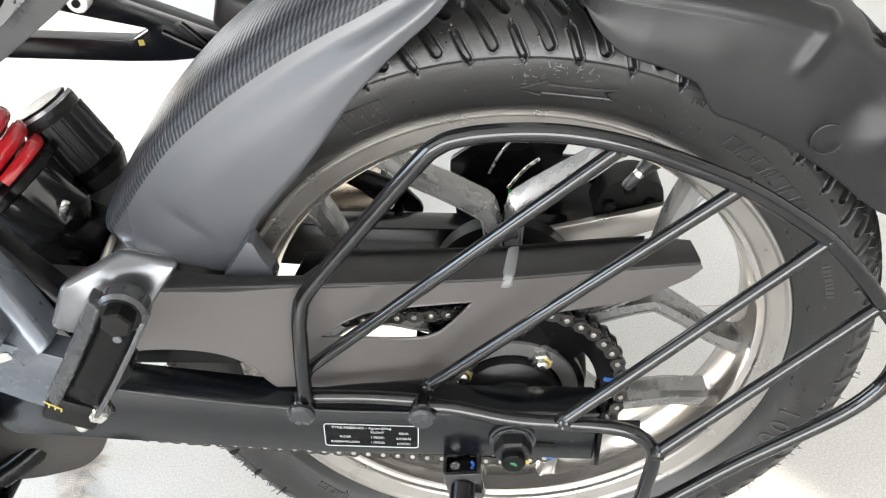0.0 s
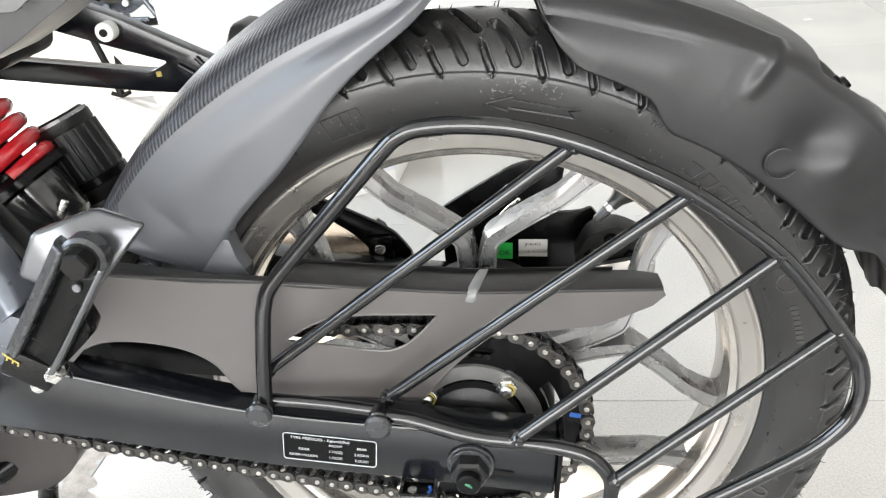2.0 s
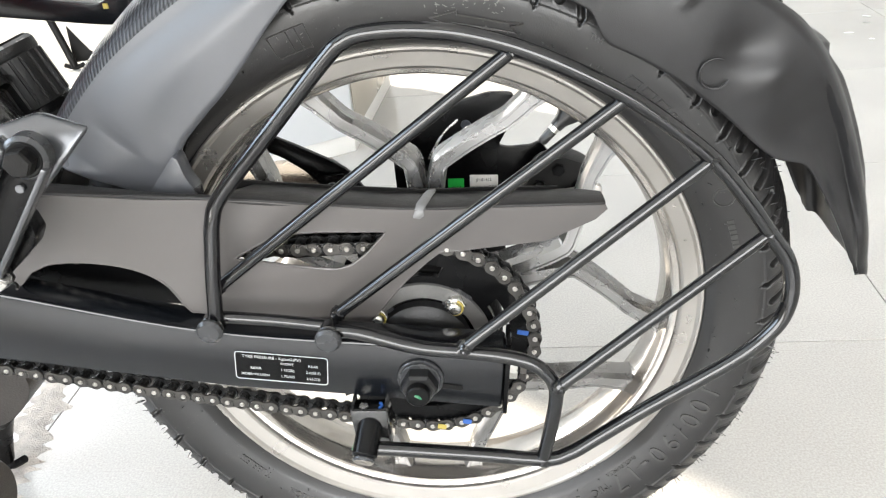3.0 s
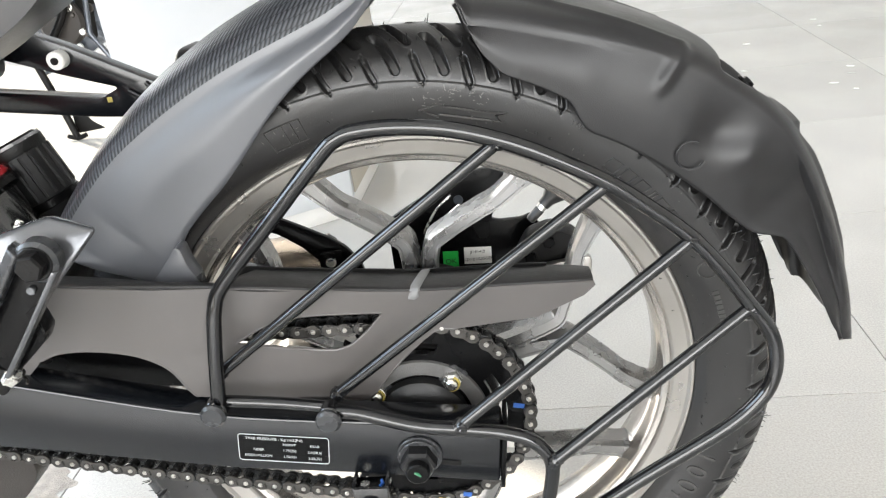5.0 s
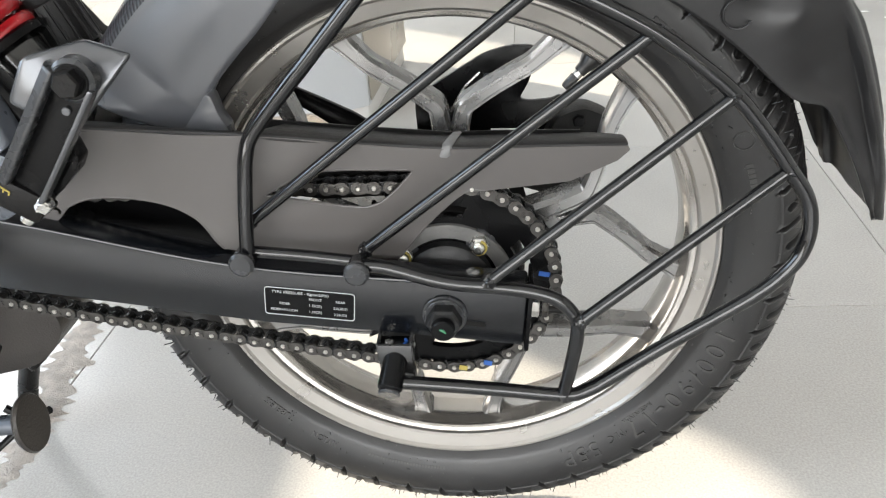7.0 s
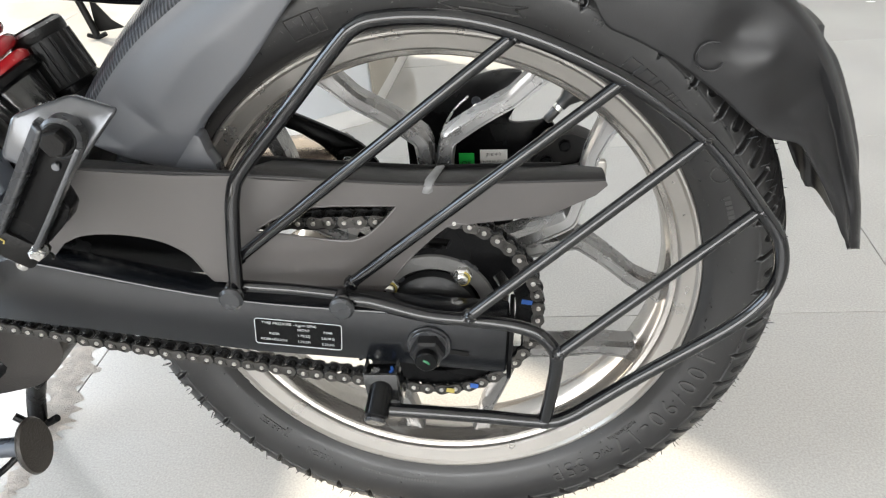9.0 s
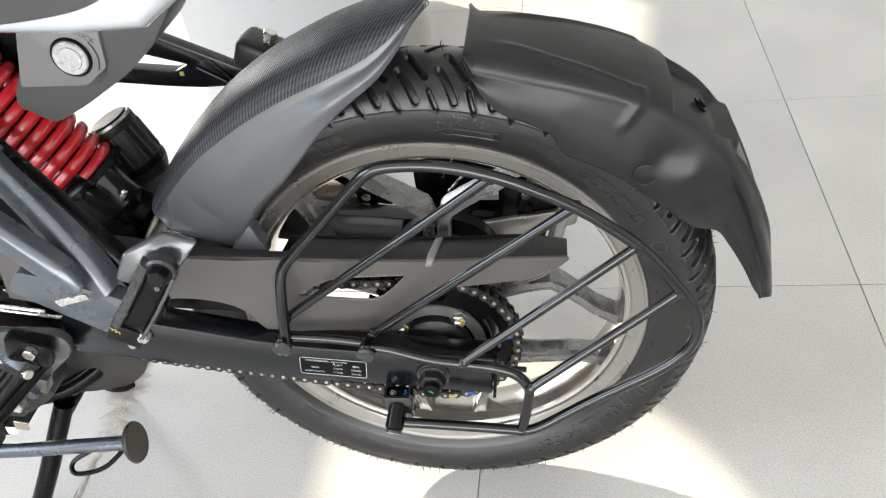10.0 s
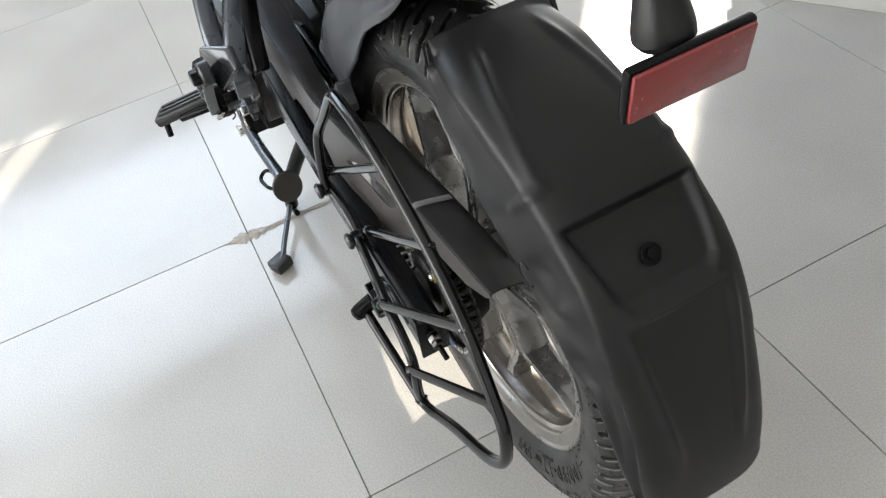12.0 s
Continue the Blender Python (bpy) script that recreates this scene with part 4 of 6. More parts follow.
def build_cover():
    bend = [(-0.43, 0.520), (-0.2821, 0.5010), (-0.2453, 0.4975), (-0.1359, 0.4840), (-0.06, 0.4690), (0.0063, 0.4572), (0.075, 0.4530), (0.1450, 0.4485)]
    low = [(0.1465, 0.4450), (0.1375, 0.4370), (0.1006, 0.4225), (0.0351, 0.4198), (0.0185, 0.4195), (-0.0125, 0.3943), (-0.0400, 0.3640), (-0.0500, 0.3595), (-0.0628, 0.3603),
           (-0.1588, 0.3905), (-0.1730, 0.3950), (-0.1840, 0.4170), (-0.1950, 0.4275), (-0.2092, 0.4350), (-0.2300, 0.4405), (-0.2525, 0.4430), (-0.2720, 0.4420), (-0.2860, 0.4370), (-0.3120, 0.4130), (-0.40, 0.437), (-0.445, 0.45)]
    hole = rounded([(-0.1334, 0.4345), (-0.1116, 0.4450), (-0.0934, 0.4505), (-0.0683, 0.4490), (-0.0172, 0.4424), (-0.0330, 0.4265), (-0.0460, 0.4172), (-0.0580, 0.4148), (-0.0740, 0.4180)], 0.004, 3)
    line = [p for p in smooth_line([(x, cover_y(x), z) for x, z in bend], 5) if p.x < 0.1455]
    side = plate([(p.x, p.z) for p in line] + low, -0.0012, 0.0012, [[(p.x, p.y) for p in hole]], 0.0, lift=lambda x, z: cover_y(x))
    cover = part("chain_cover", side, M_COVER, bike, "matt grey-brown plastic chain cover", sharp=30)
    # folded top running over the chain
    bm = bmesh.new()
    rows = []
    for p in line:
        wide = float(np.interp(p.x, [-0.43, -0.25, -0.18, -0.134, -0.118, 0.0, 0.132, 0.139], [0.045, 0.029, 0.019, 0.018, 0.042, 0.042, 0.040, 0.034]))
        prof = [(0.0003, -0.0050), (-0.0009, -0.0012), (0.0004, 0.0012), (0.0030, 0.0020), (wide * 0.5, -0.0006), (wide, -0.0052), (wide, -0.0072), (wide * 0.5, -0.0028), (0.0030, -0.0004)]
        rows.append([bm.verts.new((p.x, p.y + a, p.z + b)) for a, b in prof])
    k = len(rows[0])
    for a, b in zip(rows, rows[1:]):
        for j in range(k):
            bm.faces.new((a[j], a[(j + 1) % k], b[(j + 1) % k], b[j]))
    bm.faces.new(rows[0])
    bm.faces.new(rows[-1])
    bmesh.ops.recalc_face_normals(bm, faces=bm.faces[:])
    part("top_fold", bm, M_COVER_TOP, cover, "dark folded upper edge", sharp=40)
    # rounded rim along the lower edge and round the window
    for loop, closed, name in ((low[3:-3], False, "rim"), ([(p.x, p.y) for p in hole], True, "window_rim")):
        pts = [(x, cover_y(x) - 0.0002, z) for x, z in loop]
        part(name, tube(pts if closed else smooth_line(pts, 3), 0.0013, 8, closed=closed), M_COVER, cover)
    # raised rib, lighter grey than the cover, where the diagonal leg meets the top
    y0 = cover_y(0.008)
    bm = bmesh.new()
    rows = []
    for x, y, z, w in ((0.0140, y0 + 0.0405, 0.4545, 0.0040), (0.0115, y0 + 0.020, 0.4580, 0.0043), (0.0090, y0 + 0.0030, 0.4600, 0.0046), (0.0080, y0 - 0.0010, 0.4580, 0.0046), (0.0065, y0 - 0.0026, 0.4530, 0.0044), (0.0050, y0 - 0.0012, 0.4495, 0.0036)):
        rows.append([bm.verts.new((x + q * w, y + (0.0 if abs(q) < 0.8 else 0.0015), z - (0.0 if abs(q) < 0.8 else 0.0012))) for q in (-1, -0.7, 0.7, 1)])
    for a, b in zip(rows, rows[1:]):
        for j in range(3):
            bm.faces.new((a[j], a[j + 1], b[j + 1], b[j]))
    bmesh.ops.recalc_face_normals(bm, faces=bm.faces[:])
    bmesh.ops.solidify(bm, geom=bm.faces[:], thickness=0.0012)
    part("rib", bm, M_COVER_EDGE, cover, "light grey rib", sharp=50)
    slider = rounded([(-0.40, 0.40), (-0.33, 0.385), (-0.19, 0.370), (-0.172, 0.390), (-0.196, 0.436), (-0.25, 0.450), (-0.33, 0.462), (-0.40, 0.47)], 0.006, 3)
    part("chain_slider", plate(slider, -0.0620, -0.0555, (), 0.001), M_BLACK, bike, "black chain slider inside the cover")
    # inner wall of the cover, behind the chain
    inner = [(x, z - 0.002) for x, z in bend[3:-1]] + [(0.112, 0.4480)] + [(0.108, 0.434), (0.05, 0.425), (0.0, 0.425), (-0.05, 0.405), (-0.10, 0.408), (-0.145, 0.420), (-0.155, 0.455)]
    part("inner_wall", plate(inner, -0.0008, 0.0008, (), 0.0, lift=lambda x, z: cover_y(x) + 0.040), M_DARK, cover, "dark inner wall behind the chain")


build_cover()

# tyre hugger -----------------------------------------------------------------
HUG_EDGE = [(84.8, 0.374), (86.0, 0.360), (88.0, 0.3430), (91.0, 0.3200), (94.0, 0.3085), (99.0, 0.2955), (104.0, 0.2825), (109.0, 0.2690), (114.0, 0.2570), (120.0, 0.2475), (127.0, 0.2435), (132.0, 0.2420), (135.0, 0.2390),
            (136.6, 0.2360), (138.0, 0.2270), (138.8, 0.2170), (139.4, 0.2115), (141.0, 0.2205), (143.0, 0.2310), (145.4, 0.2440), (147.2, 0.2810), (148.6, 0.3150), (149.6, 0.3300)]
HUG_TOP = [(84.8, 0.3745), (88.0, 0.3640), (97.0, 0.3540), (106.0, 0.3455), (116.0, 0.3405), (128.0, 0.3370), (138.0, 0.3360), (151.0, 0.3410), (156.5, 0.3520)]
HUG_CREASE = [(84.8, 0.3743), (87.0, 0.3560), (89.0, 0.3430), (94.0, 0.3240), (100.0, 0.3150), (108.0, 0.3105), (116.0, 0.3085), (124.0, 0.3095), (131.0, 0.3135), (138.0, 0.3160), (145.0, 0.3195), (152.0, 0.3300), (156.5, 0.3515)]


def shell(fn, us, vs, thick, mats, index=None, uv=False):
    """A moulded shell: fn(u, v) over a grid, given thickness, with uv in metres where asked for."""
    bm = bmesh.new()
    grid = [[bm.verts.new(fn(u, v)) for v in vs] for u in us]
    lay = bm.loops.layers.uv.new("weave") if uv else None
    run_v = [[0.0] for _ in us]
    for i in range(len(us)):
        for j in range(1, len(vs)):
            run_v[i].append(run_v[i][-1] + (grid[i][j].co - grid[i][j - 1].co).length)
    for i in range(len(us) - 1):
        for j in range(len(vs) - 1):
            q = ((i, j), (i, j + 1), (i + 1, j + 1), (i + 1, j))
            if (grid[i][j].co - grid[i + 1][j + 1].co).length < 1e-7:
                continue
            f = bm.faces.new([grid[a][b] for a, b in q])
            f.material_index = index(us[i], vs[j]) if index else 0
            if uv:
                for lp, (a, b) in zip(f.loops, q):
                    lp[lay].uv = (radians(us[a]) * 0.335, run_v[a][b] - run_v[a][len(vs) // 2])
    bmesh.ops.recalc_face_normals(bm, faces=bm.faces[:])
    mid = bm.faces[:][len(bm.faces) // 2]
    if mid.normal.dot(mid.calc_center_median() - WHEEL) < 0:
        bmesh.ops.reverse_faces(bm, faces=bm.faces[:])
    return bm


def build_hugger():
    us = list(np.r_[np.linspace(84.9, 90, 16), np.linspace(90.6, 134, 60), np.linspace(134.5, 147.6, 46)])
    vs = list(np.linspace(-1, 1, 57))

    def fn(u, v):
        e = table(HUG_EDGE, u) if u > 131 else sum(table(HUG_EDGE, u + k) for k in (-2, -1, 0, 1, 2)) / 5
        c, t = (sum(table(q, u + k) for k in (-3, -2, -1, 0, 1, 2, 3)) / 7 for q in (HUG_CREASE, HUG_TOP))
        yn = -float(np.interp(u, [84.8, 88, 94, 102], [0.022, 0.048, 0.062, 0.0695]))
        c = max(c, e + 0.0005)
        t = max(t, c + 0.0005)
        side = abs(v)
        if side > 0.55:                                # side wall from the crease to the edge
            f = (side - 0.55) / 0.45
            r = c + (e - c) * f
            y = yn * (0.84 + 0.16 * math.sin(min(1.0, f * 1.7) * math.pi / 2) - 0.05 * max(0.0, f - 0.55))
        else:                                          # the crown, rounded
            f = side / 0.55
            r = t - (t - c) * (0.10 * f + 0.90 * f ** 2.4)
            y = yn * 0.84 * math.sin(f * math.pi / 2) ** 0.9
        if v > 0:
            y = -y
        return polar(r, u, y)

    bm = shell(fn, us, vs, 0.003, None, lambda u, v: 1 if abs(v) < 0.53 else 0, uv=True)
    hug = part("tyre_hugger", bm, (M_HUGGER, M_WEAVE), bike, "satin grey tyre hugger with carbon-look top", sharp=32)
    sol = hug.modifiers.new("thickness", "SOLIDIFY")
    sol.thickness, sol.offset = 0.0028, -1
    # fixing tab by the cover
    tab = rounded([(-0.1685, 0.5105), (-0.1650, 0.5085), (-0.1625, 0.4940), (-0.1575, 0.4830), (-0.1575, 0.4720), (-0.1985, 0.4720), (-0.1950, 0.4800)], 0.0022, 3)
    part("fixing_tab", plate(tab, -0.0830, -0.0670, (), 0.0012), M_HUGGER, hug, "triangular fixing tab")


build_hugger()

# rear mudguard ---------------------------------------------------------------
MUD_EDGE = [(0.5, 0.3480), (5.4, 0.3450), (6.2, 0.3415), (7.5, 0.3368), (10.1, 0.3328), (13.4, 0.3290), (16.8, 0.3250), (21.3, 0.3203), (23.8, 0.3183), (25.2, 0.3140), (26.4, 0.3035), (28.0, 0.2975), (30.0, 0.2935), (33.0, 0.2895), (41.0, 0.2828), (47.0, 0.2790), (52.0, 0.2760), (57.6, 0.2725), (59.5, 0.2770), (61.9, 0.2868), (66.6, 0.2888), (72.2, 0.2905), (75.5, 0.3015), (77.8, 0.3180), (79.4, 0.3350)]
MUD_TOP = [(0.5, 0.3625), (8.0, 0.3613), (14.0, 0.3605), (20.0, 0.3610), (26.0, 0.3628), (32.0, 0.3660), (36.0, 0.3675), (40.0, 0.3672), (44.5, 0.3635), (46.0, 0.3622), (47.4, 0.3632), (50.0, 0.3610), (56.0, 0.3545), (62.0, 0.3480), (67.0, 0.3430), (79.4, 0.3365)]
MUD_DROP = [(0.5, 0.0180), (14.0, 0.0165), (26.0, 0.0150), (36.0, 0.0130), (46.0, 0.0170), (60.0, 0.0205), (79.4, 0.0200)]


def build_mudguard():
    us = list(np.r_[np.linspace(2.4, 36, 86), np.linspace(36.2, 55, 130), np.linspace(55.3, 79.3, 70)])
    vs = list(np.linspace(-1, 1, 131))

    def bulge(u, v, y):
        """Outward relief: the recess for the bolt, the hooked crease, the lower creases and the side pads."""
        d = 0.0
        sm = lambda a, b, x: (lambda q: q * q * (3 - 2 * q))(max(0.0, min(1.0, (x - a) / (b - a))))
        hw = float(np.interp(u, [35.5, 37.5, 47], [0.036, 0.045, 0.057]))
        rec = sm(35.0, 37.2, u) * (1 - sm(46.4, 47.6, u)) * (1 - sm(hw - 0.0065, hw + 0.0015, y))
        d -= rec * (0.0082 + 0.0034 * sm(38.5, 46.5, u))
        d += 0.0050 * math.exp(-((u - 34.4) / 0.6) ** 2) * (1 - sm(0.034, 0.046, y))
        rib = float(np.interp(u, [51.5, 54, 57, 60, 65, 72, 77], [0.0500, 0.0520, 0.0500, 0.0470, 0.0420, 0.0330, 0.0265]))
        d += 0.0029 * math.exp(-((y - rib) / 0.0046) ** 2) * sm(51.2, 52.8, u) * (1 - sm(70, 77, u)) if abs(v) < 0.56 else 0
        side = max(0.0, (abs(v) - 0.47) / 0.53)
        d += 0.0027 * math.exp(-((u - 52.3) / 0.9) ** 2) * sm(0.049, 0.053, y) * (1 - sm(0.30, 0.52, side)) * (1 - math.exp(-((y - rib) / 0.0044) ** 2) if abs(v) < 0.56 else 1)
        low = float(np.interp(u, [14, 34], [0.030, 0.046]))
        d += 0.0040 * math.exp(-((y - low) / 0.0045) ** 2) * sm(8, 18, u) * (1 - sm(30, 36, u))
        d += 0.0044 * math.exp(-((u - 37.6) / 2.0) ** 2 - ((side - 0.50) / 0.20) ** 2)
        d -= 0.0062 * math.exp(-((u - 42.8) / 2.6) ** 2 - ((side - 0.46) / 0.20) ** 2)
        d -= 0.0075 * sm(8, 20, u) * (1 - sm(29, 35, u)) * sm(float(np.interp(u, [12, 34], [0.02, 0.10])), float(np.interp(u, [12, 34], [0.10, 0.16])), side) * (1 - sm(0.55, 1.0, side))
        return d

    def fn(u, v):
        s = abs(v)
        half = float(np.interp(u, [1, 10, 24, 27, 50, 70, 79.4], [0.063, 0.067, 0.068, 0.070, 0.071, 0.069, 0.060]))
        f = (s - 0.55) / 0.45 if s > 0.55 else s / 0.55
        y = half * (0.90 + 0.10 * math.sin(min(1, f * 1.3) * math.pi / 2)) if s > 0.55 else half * 0.90 * math.sin(f * math.pi / 2) ** 0.85
        low = max(0.0, min(1.0, (16 - u) / 14.6))              # the tip is rounded off at both corners
        hang = float(np.interp(u, [1, 14, 40, 60], [0.006, 0.005, 0.003, 0.0]))      # it hangs a little askew
        u += 3.6 * low * low * max(0.0, (y - 0.024) / 0.039) ** 2.2
        e, t = sum(table(MUD_EDGE, u + k) for k in (-0.8, -0.4, 0, 0.4, 0.8)) / 5, sum(table(MUD_TOP, u + k) for k in (-0.8, 0, 0.8)) / 3
        c = max(t - table(MUD_DROP, u), e + 0.0008)
        r = c + (e - c) * f if s > 0.55 else t - (t - c) * (0.12 * f + 0.88 * f ** 2.5)
        d = bulge(u, v, y)
        wide = min(1.0, s / 0.55) ** 3
        r += d * (1 - 0.7 * wide)
        y += d * 0.8 * wide
        return polar(r, u, (-y if v < 0 else y) + hang)

    mud = part("rear_mudguard", shell(fn, us, vs, 0.003, None), M_PLASTIC, bike, "dark grey moulded plastic rear mudguard", sharp=50)
    sol = mud.modifiers.new("thickness", "SOLIDIFY")
    sol.thickness, sol.offset = 0.0028, -1
    p, o = polar(0.3600, 40.4, 0.0), (polar(1, 40.4) - WHEEL)
    part("bolt", rod(p - o * 0.001, p + o * 0.0015, 0.0085, 24, edge=0.0006), M_BLACK, mud, "black flanged bolt")
    part("bolt_head", hexnut(p + o * 0.0015, p + o * 0.0042, 0.0050), M_BLACK, mud, "black flanged bolt")
    # half-moon pressing on the side
    cen = (0.2177, 0.5414)
    arc = [(cen[0] + 0.0105 * math.cos(t), -0.0712, cen[1] + 0.0105 * math.sin(t)) for t in np.linspace(radians(60), radians(330), 18)]
    part("pressing", tube(arc, 0.0009, 8), M_PLASTIC, mud)


build_mudguard()

# ladies' guard ---------------------------------------------------------------


def build_guard():
    loop = [(-0.1445, -0.1340, 0.4000), (-0.1400, -0.1325, 0.4300), (-0.1355, -0.1300, 0.4571), (-0.1313, -0.1271, 0.4783), (-0.1220, -0.1240, 0.4962), (-0.0785, -0.1225, 0.5410), (-0.0351, -0.1220, 0.5850),
            (-0.0228, -0.1220, 0.5945), (-0.0102, -0.1220, 0.5985), (0.0155, -0.1220, 0.5990), (0.0476, -0.1220, 0.5948), (0.0810, -0.1220, 0.5845), (0.1134, -0.1220, 0.5695), (0.1516, -0.1220, 0.5475), (0.1798, -0.1225, 0.5260), (0.2065, -0.1235, 0.5025),
            (0.2280, -0.1250, 0.4760), (0.2464, -0.1265, 0.4490), (0.2602, -0.1285, 0.4276), (0.2648, -0.1310, 0.4087), (0.2627, -0.1335, 0.3897), (0.2530, -0.1360, 0.3729), (0.2288, -0.1385, 0.3514), (0.1695, -0.1410, 0.3120), (0.1317, -0.1445, 0.2868),
            (0.1098, -0.1480, 0.2748), (0.0901, -0.1500, 0.2716), (0.0403, -0.1520, 0.2800), (-0.0332, -0.1540, 0.2905), (-0.0470, -0.1540, 0.2900)]
    guard = part("leg_guard", tube(smooth_line(loop, 6), 0.0056, 16), M_TUBE, bike, "black tubular steel guard beside the wheel")
    second = [(-0.0590, -0.1340, 0.3875), (-0.0397, -0.1360, 0.3860), (-0.0076, -0.1390, 0.3765), (0.0120, -0.1410, 0.3728), (0.0381, -0.1440, 0.3712), (0.0668, -0.1460, 0.3672), (0.0869, -0.1475, 0.3600), (0.0986, -0.1490, 0.3470), (0.1015, -0.1505, 0.3324), (0.0964, -0.1515, 0.3023), (0.0905, -0.1505, 0.2740)]
    part("lower_bar", tube(smooth_line(second, 6), 0.0054, 16), M_TUBE, guard)
    part("tie_bar", tube(smooth_line([(-0.1430, -0.1290, 0.4005), (-0.1000, -0.1270, 0.3935), (-0.0610, -0.1290, 0.3880)], 6), 0.0048, 14), M_TUBE, guard)
    bars = [((-0.1400, -0.1240, 0.4235), (0.0815, -0.1215, 0.5815)), ((-0.0565, -0.1205, 0.3935), (0.1530, -0.1210, 0.5465)), ((0.0380, -0.1490, 0.3790), (0.2070, -0.1240, 0.5015)), ((0.1035, -0.1535, 0.3440), (0.2472, -0.1265, 0.4465))]
    for a, b in bars:
        part("bar", tube([a, b], 0.0046, 14), M_TUBE, guard)
    rng = random.Random(2)

    def weld(p, r=0.0068):
        bm = bmesh.new()
        bmesh.ops.create_icosphere(bm, subdivisions=3, radius=r)
        for v in bm.verts:
            v.co *= 0.85 + 0.3 * noise.noise(v.co * 420 + Vector(p) * 50)
            v.co += Vector(p)
        return bm

    for a, b in bars:
        for q in (a, b):
            part("weld", weld(q), M_TUBE, guard, "rough weld bead")
    part("weld", weld((0.0905, -0.1502, 0.2722), 0.0076), M_TUBE, guard, "rough weld bead")
    for p in ((-0.147, 0.3975), (-0.0612, 0.3855)):
        part("mount_boss", rod((p[0], -0.1265, p[1]), (p[0], -0.1395, p[1]), 0.0088, 24, edge=0.0015), M_TUBE, guard, "black round mounting boss")
        # caps are a lighter grey than the tube, for their glossy face
        part("mount_bolt", rod((p[0], -0.1395, p[1]), (p[0], -0.1465, p[1]), 0.0098, 28, edge=0.0022), M_PEG, guard, "dark grey capped bolt")
    # channel bracket under the arm, with the peg that carries the loop's end
    chan = part("channel_bracket", plate([(-0.0535, 0.3205), (-0.0265, 0.3195), (-0.0275, 0.2850), (-0.0325, 0.2835), (-0.0525, 0.2860)], -0.1452, -0.1422, (), 0.0008), M_GLOSS, guard, "glossy black folded channel bracket")
    for x in (-0.0530, -0.0270):
        part("side_wall", block((0.0026, 0.0190, 0.0340), (x, -0.1335, 0.3030), (0, -2, 0), 0.0006), M_GLOSS, chan)
    part("floor_plate", block((0.0250, 0.0170, 0.0022), (-0.0400, -0.1335, 0.3140), (0, 2, 0), 0.0005), M_BLACK, chan)
    part("washer", rod((-0.0460, -0.1335, 0.3150), (-0.0460, -0.1335, 0.3158), 0.0036, 16), M_BRIGHT, chan, "bright washer")
    part("paint_mark", tube([(-0.0335, -0.1370, 0.3156), (-0.0315, -0.1340, 0.3156), (-0.0330, -0.1305, 0.3156)], 0.0013, 6), M_BLUE, chan, "blue paint mark")
    part("mount_boss", rod((-0.0405, -0.1400, 0.3060), (-0.0448, -0.1640, 0.2905), 0.0098, 28, edge=0.0018), M_BLACK, guard, "black round mounting boss")
    part("mount_bolt", rod((-0.0448, -0.1640, 0.2905), (-0.0452, -0.1672, 0.2886), 0.0088, 24, edge=0.0016), M_PEG, guard, "dark grey capped bolt")
    part("paint_mark", tube([(-0.0500, -0.1500, 0.3030), (-0.0535, -0.1600, 0.2950)], 0.0008, 6), M_GREENPAINT, guard, "green paint mark")


build_guard()

# pillion footrest ------------------------------------------------------------


